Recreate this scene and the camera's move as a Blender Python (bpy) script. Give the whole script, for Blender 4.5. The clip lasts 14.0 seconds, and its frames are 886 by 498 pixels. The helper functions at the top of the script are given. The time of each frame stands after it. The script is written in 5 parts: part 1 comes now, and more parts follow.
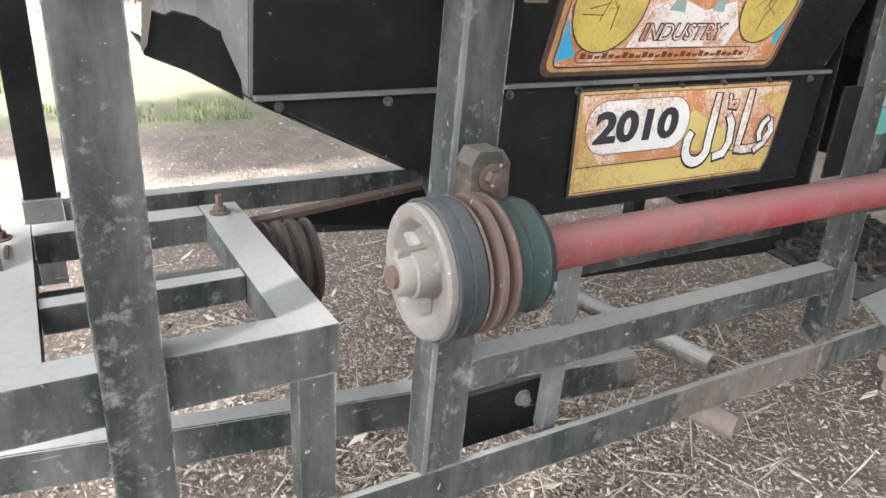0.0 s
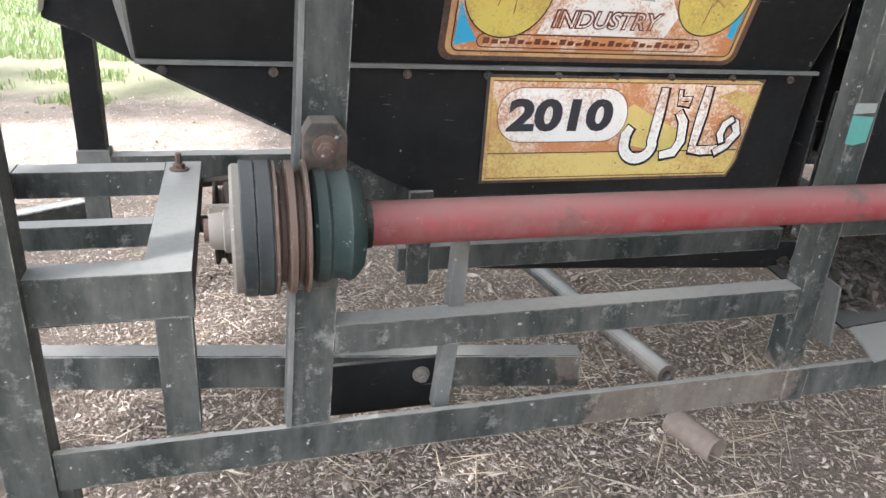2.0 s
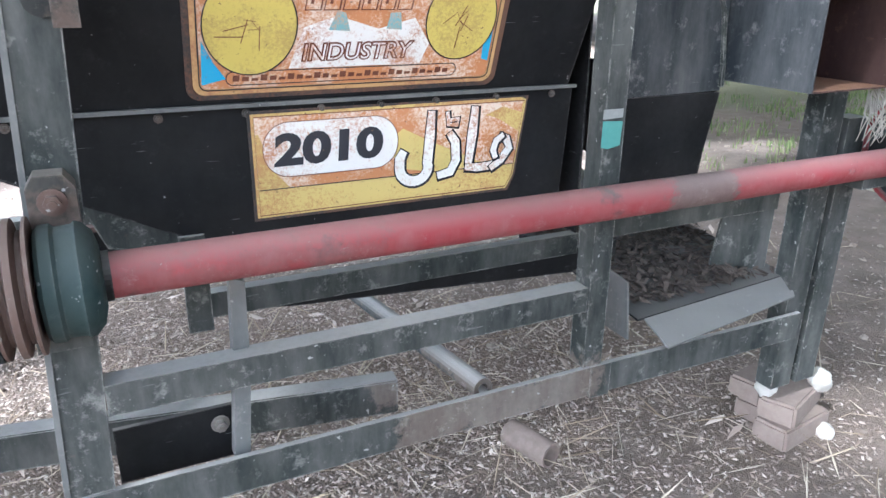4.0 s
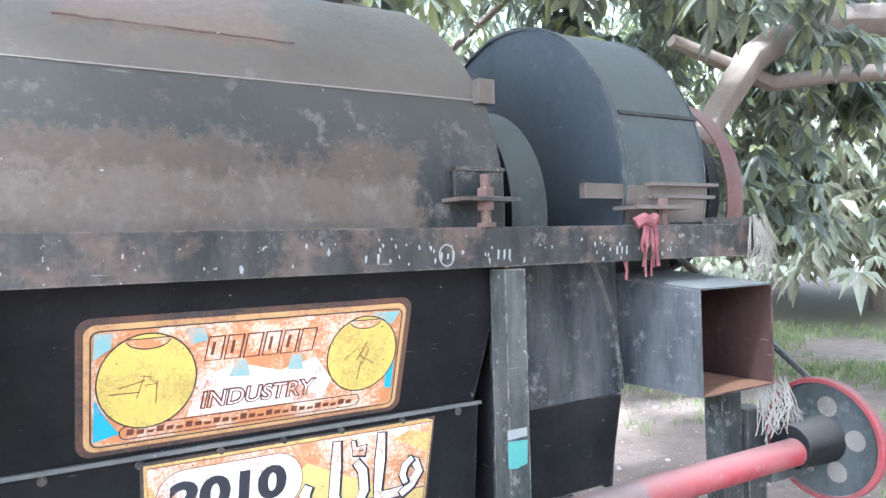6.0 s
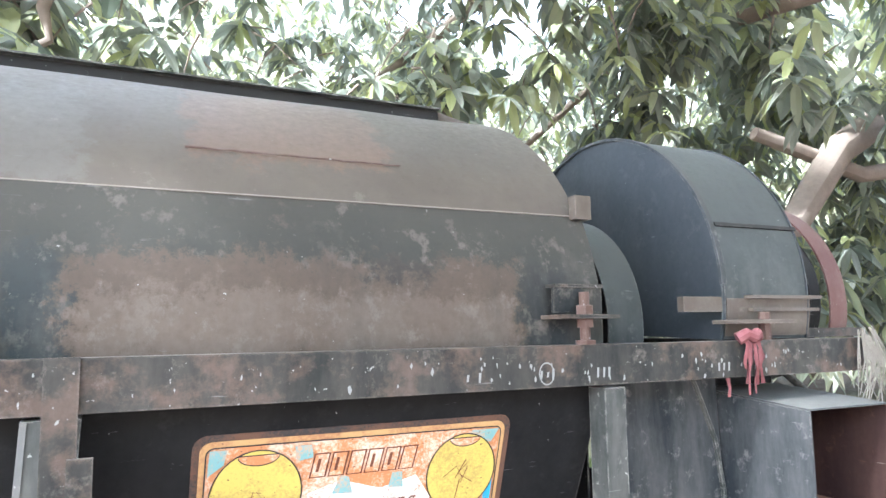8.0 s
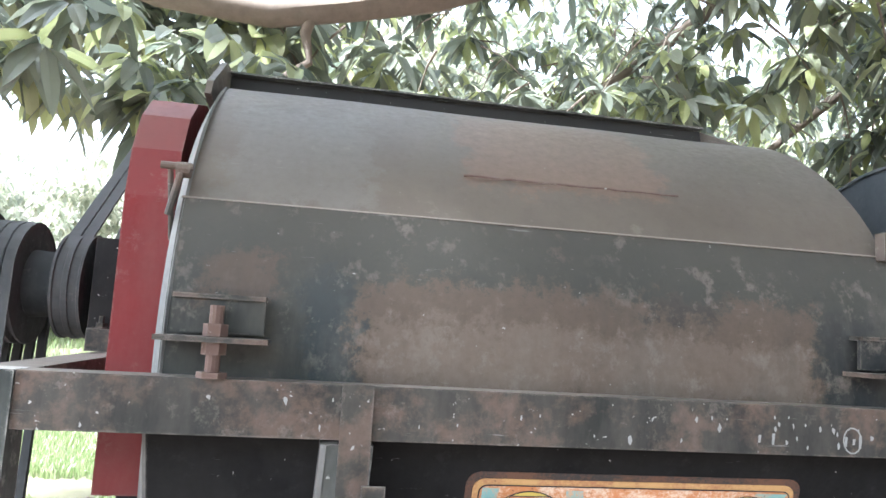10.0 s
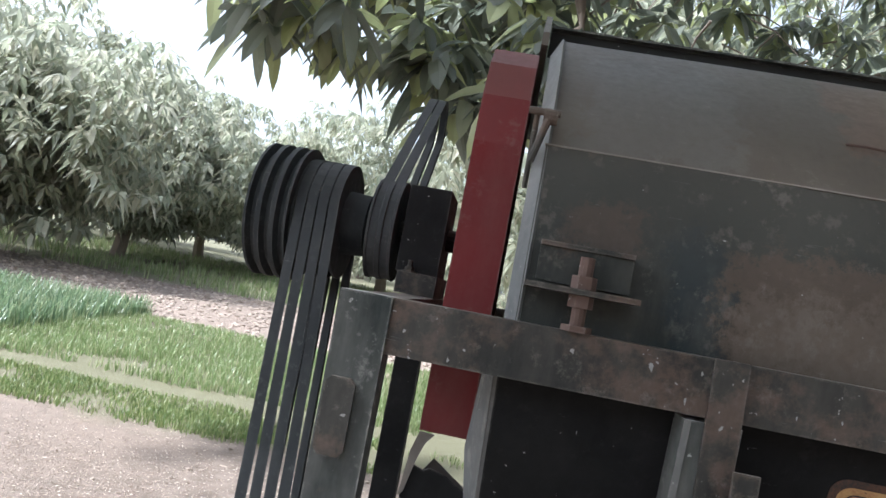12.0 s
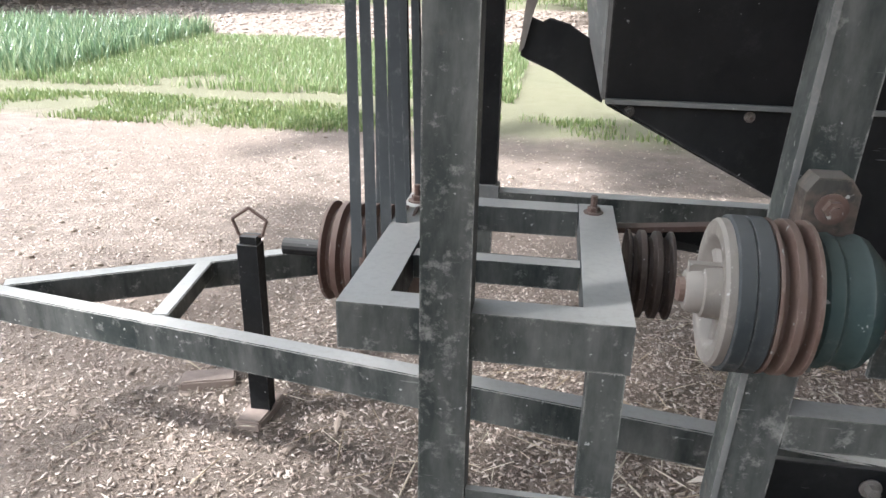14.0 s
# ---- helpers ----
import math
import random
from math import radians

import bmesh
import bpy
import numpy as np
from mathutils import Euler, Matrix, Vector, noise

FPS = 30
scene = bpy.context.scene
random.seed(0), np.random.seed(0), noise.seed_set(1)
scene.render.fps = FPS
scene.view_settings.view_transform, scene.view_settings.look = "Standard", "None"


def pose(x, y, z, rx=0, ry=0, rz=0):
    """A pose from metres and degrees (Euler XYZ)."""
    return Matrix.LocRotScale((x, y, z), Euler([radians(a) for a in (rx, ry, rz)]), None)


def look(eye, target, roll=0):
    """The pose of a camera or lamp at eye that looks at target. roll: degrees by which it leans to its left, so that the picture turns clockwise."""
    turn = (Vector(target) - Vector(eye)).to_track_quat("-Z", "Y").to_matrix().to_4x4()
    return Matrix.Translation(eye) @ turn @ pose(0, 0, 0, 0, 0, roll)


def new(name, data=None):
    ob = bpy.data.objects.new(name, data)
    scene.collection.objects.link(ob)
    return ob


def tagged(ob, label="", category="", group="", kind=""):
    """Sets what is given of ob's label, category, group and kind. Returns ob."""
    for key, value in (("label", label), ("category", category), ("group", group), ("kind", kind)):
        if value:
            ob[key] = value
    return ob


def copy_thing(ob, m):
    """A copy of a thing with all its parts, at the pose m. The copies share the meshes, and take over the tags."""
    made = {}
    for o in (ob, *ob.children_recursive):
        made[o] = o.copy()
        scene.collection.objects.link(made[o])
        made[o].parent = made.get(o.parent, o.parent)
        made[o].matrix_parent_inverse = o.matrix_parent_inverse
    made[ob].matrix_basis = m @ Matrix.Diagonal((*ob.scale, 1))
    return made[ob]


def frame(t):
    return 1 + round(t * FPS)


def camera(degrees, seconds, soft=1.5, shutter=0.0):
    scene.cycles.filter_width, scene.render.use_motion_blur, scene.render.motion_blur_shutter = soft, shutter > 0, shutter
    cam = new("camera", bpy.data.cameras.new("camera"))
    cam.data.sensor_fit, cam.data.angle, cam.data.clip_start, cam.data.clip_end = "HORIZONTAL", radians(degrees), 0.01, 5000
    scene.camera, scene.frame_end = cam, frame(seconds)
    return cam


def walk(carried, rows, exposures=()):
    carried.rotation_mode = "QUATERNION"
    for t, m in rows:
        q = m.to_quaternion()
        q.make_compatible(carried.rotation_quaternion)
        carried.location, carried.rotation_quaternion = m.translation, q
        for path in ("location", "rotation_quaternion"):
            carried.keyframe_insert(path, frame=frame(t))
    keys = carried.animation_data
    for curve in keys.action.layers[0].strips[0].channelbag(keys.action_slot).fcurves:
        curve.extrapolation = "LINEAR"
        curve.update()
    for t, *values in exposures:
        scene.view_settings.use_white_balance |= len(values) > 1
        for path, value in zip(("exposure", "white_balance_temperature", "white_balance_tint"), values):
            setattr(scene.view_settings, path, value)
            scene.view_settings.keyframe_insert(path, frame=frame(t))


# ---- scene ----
cam = camera(63.1, 14.0)
PATH = [
    (0, (0.034, 0.03, 1.253), (0.966, 1.631, 0.498), 3.0),
    (0.5, (0.174, 0.024, 1.224), (0.934, 1.732, 0.514), 7.1),
    (1, (0.265, -0.03, 1.239), (0.785, 1.732, 0.447), 3.8),
    (1.5, (0.367, -0.131, 1.248), (0.817, 1.636, 0.427), 4.7),
    (2, (0.452, -0.192, 1.267), (0.992, 1.56, 0.466), 4.0),
    (2.5, (0.479, -0.203, 1.266), (1.048, 1.536, 0.458), 3.5),
    (2.7, (0.491, -0.202, 1.264), (1.079, 1.53, 0.456), 3.3),
    (4.8, (0.697, -0.303, 1.266), (1.725, 1.337, 0.762), -1.9),
    (5, (0.693, -0.297, 1.291), (1.764, 1.335, 0.857), -2.4),
    (5.5, (0.716, -0.311, 1.355), (1.825, 1.339, 1.133), -2.7),
    (6, (0.709, -0.301, 1.4), (1.745, 1.409, 1.398), -1.7),
    (6.5, (0.688, -0.31, 1.442), (1.678, 1.421, 1.597), -0.7),
    (7, (0.67, -0.307, 1.448), (1.6, 1.449, 1.674), -0.7),
    (7.2, (0.662, -0.305, 1.448), (1.591, 1.45, 1.681), -0.8),
    (9.3, (0.62, -0.249, 1.514), (1.167, 1.658, 1.767), 1.2),
    (9.5, (0.592, -0.232, 1.515), (1.076, 1.691, 1.775), 2.0),
    (10, (0.531, -0.208, 1.523), (0.871, 1.749, 1.758), 3.4),
    (10.5, (0.485, -0.2, 1.506), (0.758, 1.767, 1.743), 4.3),
    (11, (0.398, -0.182, 1.495), (0.49, 1.808, 1.675), 5.9),
    (11.5, (0.341, -0.15, 1.479), (0.265, 1.841, 1.644), 9.2),
    (12, (0.284, -0.13, 1.464), (0.098, 1.858, 1.575), 10.7),
    (12.5, (0.259, -0.104, 1.435), (0.029, 1.883, 1.481), 10.5),
    (13, (0.248, -0.098, 1.369), (0.006, 1.878, 1.172), 6.5),
    (13.5, (0.233, -0.072, 1.287), (-0.084, 1.83, 0.755), 3.0),
    (14, (0.236, -0.07, 1.234), (-0.046, 1.772, 0.508), 1.2),
]
EXPOSURE = [(t, e, k, 9) for t, e, k in ((0, 2.75, 5850), (0.5, 2.6, 5850), (2.7, 2.7, 5700), (5, 3.1, 5000), (6.5, 3.65, 5200), (7.2, 3.6, 5400), (9.5, 3.3, 5500), (10.5, 2.6, 5600), (11, 2.1, 5600), (12, 1.5, 5600), (13, 1.75, 5550), (14, 2.0, 5750))]
walk(cam, [(t, look(eye, target, roll)) for t, eye, target, roll in PATH], EXPOSURE)

# ---------------------------------------------------------------- light
world = bpy.data.worlds.new("sky")
scene.world = world
world.use_nodes = True
wn = world.node_tree
sky = wn.nodes.new("ShaderNodeTexSky")
sky.sky_type = "NISHITA"
sky.sun_disc = False
sky.sun_elevation, sky.sun_rotation = radians(52), radians(-112)
sky.air_density, sky.dust_density, sky.altitude = 1.0, 4.0, 200
wn.nodes["Background"].inputs["Strength"].default_value = 0.15
pale = wn.nodes.new("ShaderNodeHueSaturation")      # hazy, near-white sky
pale.inputs["Saturation"].default_value = 0.3
wn.links.new(sky.outputs[0], pale.inputs["Color"])
wn.links.new(pale.outputs[0], wn.nodes["Background"].inputs["Color"])
sun = new("sun", bpy.data.lights.new("sun", "SUN"))
sun.data.energy, sun.data.angle, sun.data.color = 3.3, radians(4), (1.0, 0.96, 0.90)
SUN_FROM = Vector((math.sin(radians(-112)) * math.cos(radians(52)), math.cos(radians(-112)) * math.cos(radians(52)), math.sin(radians(52))))
sun.matrix_world = look(SUN_FROM * 40, (0, 0, 0))


# ---------------------------------------------------------------- materials
def ramp(nt, fac, stops):
    r = nt.nodes.new("ShaderNodeValToRGB")
    el = r.color_ramp.elements
    while len(el) < len(stops):
        el.new(0.5)
    for e, (p, c) in zip(el, stops):
        e.position, e.color = p, (*c, 1) if len(c) == 3 else c
    nt.links.new(fac, r.inputs[0])
    return r.outputs[0]


def noise_tex(nt, scale, detail=6, rough=0.6, vec=None, stretch=None):
    n = nt.nodes.new("ShaderNodeTexNoise")
    n.inputs["Scale"].default_value = scale
    n.inputs["Detail"].default_value = detail
    n.inputs["Roughness"].default_value = rough
    v = vec
    if v is None:
        v = nt.nodes.new("ShaderNodeNewGeometry").outputs["Position"]
    if stretch:
        m = nt.nodes.new("ShaderNodeMapping")
        m.inputs["Scale"].default_value = stretch
        nt.links.new(v, m.inputs[0])
        v = m.outputs[0]
    nt.links.new(v, n.inputs["Vector"])
    return n.outputs["Fac"]


def mix(nt, fac, a, b):
    m = nt.nodes.new("ShaderNodeMix")
    m.data_type = "RGBA"
    for sock, val in ((m.inputs[0], fac), (m.inputs[6], a), (m.inputs[7], b)):
        if isinstance(val, (int, float)):
            sock.default_value = val
        elif isinstance(val, tuple):
            sock.default_value = (*val, 1)
        else:
            nt.links.new(val, sock)
    return m.outputs[2]


def math_node(nt, op, a, b=0.0, clamp=False):
    m = nt.nodes.new("ShaderNodeMath")
    m.operation, m.use_clamp = op, clamp
    for sock, val in zip(m.inputs, (a, b)):
        if isinstance(val, (int, float)):
            sock.default_value = val
        else:
            nt.links.new(val, sock)
    return m.outputs[0]


def material(name):
    m = bpy.data.materials.new(name)
    m.use_nodes = True
    return m, m.node_tree, m.node_tree.nodes["Principled BSDF"]


def finish(nt, bsdf, color, rough, bump=None, bump_strength=0.2, dist=0.002):
    for sock, val in (("Base Color", color), ("Roughness", rough)):
        if isinstance(val, (int, float)):
            bsdf.inputs[sock].default_value = val
        elif isinstance(val, tuple):
            bsdf.inputs[sock].default_value = (*val, 1)
        else:
            nt.links.new(val, bsdf.inputs[sock])
    if bump is not None:
        b = nt.nodes.new("ShaderNodeBump")
        b.inputs["Strength"].default_value, b.inputs["Distance"].default_value = bump_strength, dist
        nt.links.new(bump, b.inputs["Height"])
        nt.links.new(b.outputs[0], bsdf.inputs["Normal"])


def zone(nt, lo, hi):
    """A blotch with ragged edges between two corners (x and z), for worn or rusty areas."""
    sep = nt.nodes.new("ShaderNodeSeparateXYZ")
    nt.links.new(nt.nodes.new("ShaderNodeNewGeometry").outputs["Position"], sep.inputs[0])
    ragged = math_node(nt, "MULTIPLY", math_node(nt, "SUBTRACT", noise_tex(nt, 16, 10, 0.8), 0.5), 0.24)
    out = None
    for axis, a, c in ((0, lo[0], hi[0]), (2, lo[1], hi[1])):
        v = math_node(nt, "ADD", sep.outputs[axis], ragged)
        for edge, sign in ((a, 1), (c, -1)):
            f = math_node(nt, "MULTIPLY", math_node(nt, "SUBTRACT", v, edge), sign * 45.0)
            f = math_node(nt, "ADD", f, 0.5, True)
            out = f if out is None else math_node(nt, "MULTIPLY", out, f)
    return out


def painted_steel(name, paint, worn, dust=(0.30, 0.28, 0.25), top_dust_light=0.75, dust_all=0.25, chips=0.62, rust=None, rust_at=0.62, rough=0.5, speck_scale=80, zones=(), edge=0.75, gloss=0.24, pits=0.0):
    """Old paint over steel: two tones of paint, chips, rust blotches, dust on upward faces that also carries sky
    brightness.
    """
    m, nt, b = material(name)
    big, fine = noise_tex(nt, 5, 5), noise_tex(nt, 60, 8, 0.7)
    speck = noise_tex(nt, speck_scale, 3, 0.55)
    col = mix(nt, ramp(nt, big, [(0.35, (0, 0, 0)), (0.7, (1, 1, 1))]), paint, worn)
    if rust:
        rf = ramp(nt, noise_tex(nt, 7, 9, 0.7), [(rust_at, (0, 0, 0)), (rust_at + 0.1, (1, 1, 1))])
        col = mix(nt, rf, col, mix(nt, fine, rust, tuple(c * 0.55 for c in rust)))
    for lo, hi, colour, strength in zones:
        col = mix(nt, math_node(nt, "MULTIPLY", zone(nt, lo, hi), strength), col, mix(nt, fine, colour, tuple(c * 0.6 for c in colour)))
    if pits:
        spots = noise_tex(nt, 26, 5, 0.66, stretch=(1.0, 1.0, 0.8))
        patchy = ramp(nt, noise_tex(nt, 4, 3, 0.5), [(0.38, (0, 0, 0)), (0.6, (1, 1, 1))])
        rim = ramp(nt, spots, [(0.56, (0, 0, 0)), (0.66, (1, 1, 1)), (0.70, (0.75, 0.75, 0.75)), (0.72, (0.1, 0.1, 0.1))])
        col = mix(nt, math_node(nt, "MULTIPLY", math_node(nt, "MULTIPLY", rim, patchy), pits), col, (0.215, 0.185, 0.155))
        dark = ramp(nt, noise_tex(nt, 3.2, 7, 0.7, stretch=(1.0, 1.0, 0.45)), [(0.52, (0, 0, 0)), (0.66, (1, 1, 1))])
        col = mix(nt, math_node(nt, "MULTIPLY", dark, pits * 0.75), col, (0.028, 0.030, 0.029))
    scratch = noise_tex(nt, 30, 4, 0.6, stretch=(0.35, 0.35, 4.0))
    col = mix(nt, ramp(nt, scratch, [(0.70, (0, 0, 0)), (0.74, (0.5, 0.5, 0.5))]), col, (0.24, 0.24, 0.23))
    col = mix(nt, ramp(nt, speck, [(chips + 0.07, (0, 0, 0)), (chips + 0.1, (1, 1, 1))]), col, (0.33, 0.33, 0.31))
    smear = math_node(nt, "MULTIPLY", ramp(nt, noise_tex(nt, 9, 7, 0.65, stretch=(1, 1, 0.25)), [(0.4, (0, 0, 0)), (0.75, (1, 1, 1))]), dust_all)
    scuff = math_node(nt, "MULTIPLY", ramp(nt, noise_tex(nt, 22, 12, 0.78), [(0.53, (0, 0, 0)), (0.66, (1, 1, 1))]), min(1.0, dust_all * 1.5))
    smear = math_node(nt, "MAXIMUM", smear, scuff)
    rounded = nt.nodes.new("ShaderNodeBevel")
    rounded.samples = 4
    rounded.inputs["Radius"].default_value = 0.006
    dot = nt.nodes.new("ShaderNodeVectorMath")
    dot.operation = "DOT_PRODUCT"
    nt.links.new(rounded.outputs[0], dot.inputs[0])
    nt.links.new(nt.nodes.new("ShaderNodeNewGeometry").outputs["Normal"], dot.inputs[1])
    worn_edge = ramp(nt, math_node(nt, "SUBTRACT", 1.0, dot.outputs["Value"]), [(0.015, (0, 0, 0)), (0.16, (1, 1, 1))])
    worn_edge = math_node(nt, "MULTIPLY", worn_edge, ramp(nt, noise_tex(nt, 26, 6, 0.7), [(0.42, (0, 0, 0)), (0.62, (edge,) * 3)]))
    smear = math_node(nt, "MAXIMUM", smear, worn_edge)
    # upward faces get pale dust, which also paints in the sky's brightness
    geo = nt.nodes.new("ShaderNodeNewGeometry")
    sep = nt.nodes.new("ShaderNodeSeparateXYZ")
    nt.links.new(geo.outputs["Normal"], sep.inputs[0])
    up = math_node(nt, "MULTIPLY", math_node(nt, "MAXIMUM", sep.outputs[2], 0.0), math_node(nt, "MULTIPLY", math_node(nt, "ADD", fine, 0.45, True), top_dust_light))
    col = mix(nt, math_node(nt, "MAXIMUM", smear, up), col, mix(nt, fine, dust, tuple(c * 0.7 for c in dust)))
    finish(nt, b, col, ramp(nt, fine, [(0.3, (rough, rough, rough)), (0.8, (rough + 0.3,) * 3)]), fine, 0.12)
    b.inputs["Specular IOR Level"].default_value = gloss
    return m


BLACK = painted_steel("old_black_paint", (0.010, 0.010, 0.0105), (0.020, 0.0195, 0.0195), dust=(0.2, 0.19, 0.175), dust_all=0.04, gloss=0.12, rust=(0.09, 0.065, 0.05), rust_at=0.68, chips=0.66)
# top dust raised in tone to hold skylight on the beam tops
FRAME = painted_steel("dusty_frame_paint", (0.015, 0.020, 0.019), (0.044, 0.049, 0.044), dust=(0.47, 0.45, 0.41), top_dust_light=1.0, dust_all=0.32, chips=0.625, speck_scale=62, edge=0.95, rust=(0.13, 0.09, 0.065), rust_at=0.66, zones=(((1.12, 0.34), (1.62, 0.45), (0.20, 0.155, 0.125), 0.75),))
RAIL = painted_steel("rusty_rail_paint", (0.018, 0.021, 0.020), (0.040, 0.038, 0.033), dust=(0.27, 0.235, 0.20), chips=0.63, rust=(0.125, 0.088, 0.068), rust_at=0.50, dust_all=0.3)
BROWN = painted_steel("brown_rust_sheet", (0.074, 0.054, 0.041), (0.122, 0.098, 0.076), dust=(0.25, 0.225, 0.19), top_dust_light=0.55, dust_all=0.4, chips=0.7, rust=(0.16, 0.115, 0.085), rust_at=0.62, gloss=0.5, rough=0.42,
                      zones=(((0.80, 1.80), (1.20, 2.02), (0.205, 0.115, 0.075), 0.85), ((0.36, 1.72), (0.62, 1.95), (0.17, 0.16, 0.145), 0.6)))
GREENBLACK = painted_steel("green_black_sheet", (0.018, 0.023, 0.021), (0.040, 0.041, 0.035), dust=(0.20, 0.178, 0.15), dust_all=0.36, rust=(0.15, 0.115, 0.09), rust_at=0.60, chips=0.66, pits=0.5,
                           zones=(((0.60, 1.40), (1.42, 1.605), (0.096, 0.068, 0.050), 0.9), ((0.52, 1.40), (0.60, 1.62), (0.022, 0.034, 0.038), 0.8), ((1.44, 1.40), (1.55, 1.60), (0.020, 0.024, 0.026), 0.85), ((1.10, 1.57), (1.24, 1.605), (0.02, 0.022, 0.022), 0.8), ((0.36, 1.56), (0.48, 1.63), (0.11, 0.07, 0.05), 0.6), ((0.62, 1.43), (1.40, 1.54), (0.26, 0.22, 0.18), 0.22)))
BLUEBLACK = painted_steel("blue_black_sheet", (0.017, 0.022, 0.026), (0.034, 0.040, 0.044), dust=(0.27, 0.262, 0.245), top_dust_light=0.8, dust_all=0.5, rust=(0.17, 0.12, 0.09), rust_at=0.72, chips=0.68)
RED = painted_steel("worn_red_paint", (0.27, 0.032, 0.040), (0.22, 0.050, 0.052), dust=(0.36, 0.28, 0.25), top_dust_light=0.55, dust_all=0.35, chips=0.68, rust=(0.07, 0.045, 0.045), rust_at=0.58, zones=(((1.66, 0.70), (1.84, 1.0), (0.15, 0.125, 0.11), 0.85), ((0.62, 0.83), (1.05, 0.875), (0.20, 0.08, 0.075), 0.5)))
DARKRED = painted_steel("dark_red_paint", (0.17, 0.017, 0.018), (0.13, 0.020, 0.020), top_dust_light=0.4, dust_all=0.15, chips=0.72)
DULLRED = painted_steel("faded_red_brown", (0.115, 0.04, 0.036), (0.14, 0.07, 0.06), dust=(0.33, 0.26, 0.23), top_dust_light=0.5, dust_all=0.35, chips=0.7)
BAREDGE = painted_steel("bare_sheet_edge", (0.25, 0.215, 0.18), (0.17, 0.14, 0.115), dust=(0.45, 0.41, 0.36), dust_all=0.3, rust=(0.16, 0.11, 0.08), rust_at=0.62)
# rusty maroon, darkened so that the inside of the duct looks shaded
MAROON = painted_steel("rusty_maroon_shaded_inside", (0.022, 0.011, 0.012), (0.032, 0.018, 0.018), dust=(0.33, 0.18, 0.11), top_dust_light=0.9, dust_all=0.15, chips=0.75)
GREEN = painted_steel("worn_green_paint", (0.007, 0.022, 0.022), (0.020, 0.042, 0.040), dust=(0.20, 0.2, 0.18), top_dust_light=0.35, dust_all=0.2, chips=0.62)
CAST = painted_steel("dusty_cast_iron", (0.13, 0.112, 0.095), (0.20, 0.18, 0.158), dust=(0.34, 0.305, 0.265), top_dust_light=0.6, dust_all=0.5)
DARKIRON = painted_steel("dark_worn_iron", (0.030, 0.022, 0.020), (0.055, 0.040, 0.034), dust=(0.22, 0.18, 0.15), top_dust_light=0.35, dust_all=0.2)
RUST = painted_steel("brown_rust_iron", (0.088, 0.048, 0.038), (0.125, 0.080, 0.064), dust=(0.28, 0.23, 0.19), top_dust_light=0.4, dust_all=0.28)
DUSTY = painted_steel("pale_dusty_steel", (0.10, 0.103, 0.10), (0.17, 0.17, 0.16), dust=(0.32, 0.30, 0.27), top_dust_light=0.7, dust_all=0.4, rust=(0.13, 0.10, 0.08), rust_at=0.66)
FANSIDE = painted_steel("smooth_blue_black_sheet", (0.026, 0.032, 0.038), (0.038, 0.045, 0.052), dust=(0.22, 0.215, 0.20), top_dust_light=0.5, dust_all=0.10, chips=0.7, gloss=0.45, rough=0.42)
FANRIM = painted_steel("dusty_fan_rim", (0.030, 0.037, 0.037), (0.055, 0.064, 0.062), dust=(0.26, 0.26, 0.24), top_dust_light=0.65, dust_all=0.28, chips=0.68, gloss=0.4)
RUBBER = painted_steel("grey_rubber_belt", (0.022, 0.027, 0.029), (0.042, 0.047, 0.049), dust=(0.2, 0.19, 0.18), top_dust_light=0.4, dust_all=0.3, chips=0.8, rough=0.7)


def plain(name, c1, c2, scale=30, rough=0.7, bump=0.2):
    m, nt, b = material(name)
    n = noise_tex(nt, scale, 8, 0.65)
    finish(nt, b, mix(nt, n, c1, c2), rough, n, bump)
    return m


# ---------------------------------------------------------------- mesh helpers
def part(name, bm, mat, parent=None, label="", smooth=False, bevel=0.0):
    """Links a bmesh as one mesh object, under a thing or a part when given."""
    if not bevel and mat in (FRAME, RAIL, CAST) and len(bm.verts) == 8:
        bevel = 0.0028
    if bevel:
        bmesh.ops.bevel(bm, geom=[e for e in bm.edges if e.is_manifold and e.calc_face_angle(0) > 0.6], offset=bevel, segments=2, affect="EDGES", clamp_overlap=True)
    bmesh.ops.recalc_face_normals(bm, faces=bm.faces)
    me = bpy.data.meshes.new(name)
    bm.to_mesh(me)
    bm.free()
    for p in me.polygons:
        p.use_smooth = smooth
    if mat:
        me.materials.append(mat)
    ob = new(name, me)
    if smooth:
        me.set_sharp_from_angle(angle=radians(38))
    if parent:
        ob.parent = parent
        ob.matrix_parent_inverse = parent.matrix_world.inverted() if parent.type != "EMPTY" else Matrix.Translation(-parent.location)
    return tagged(ob, label)


def thing(name, place, label, category, group="", kind=""):
    e = new(name)
    e.location = place
    return tagged(e, label, category, group, kind)


def add_box(bm, lo, hi, m=None):
    vs = [bm.verts.new((x, y, z)) for x in (lo[0], hi[0]) for y in (lo[1], hi[1]) for z in (lo[2], hi[2])]
    for f in ((0, 1, 3, 2), (4, 6, 7, 5), (0, 4, 5, 1), (2, 3, 7, 6), (0, 2, 6, 4), (1, 5, 7, 3)):
        bm.faces.new([vs[i] for i in f])
    if m:
        bmesh.ops.transform(bm, matrix=m, verts=vs)
    return vs


def box(lo, hi, m=None):
    bm = bmesh.new()
    add_box(bm, lo, hi, m)
    return bm


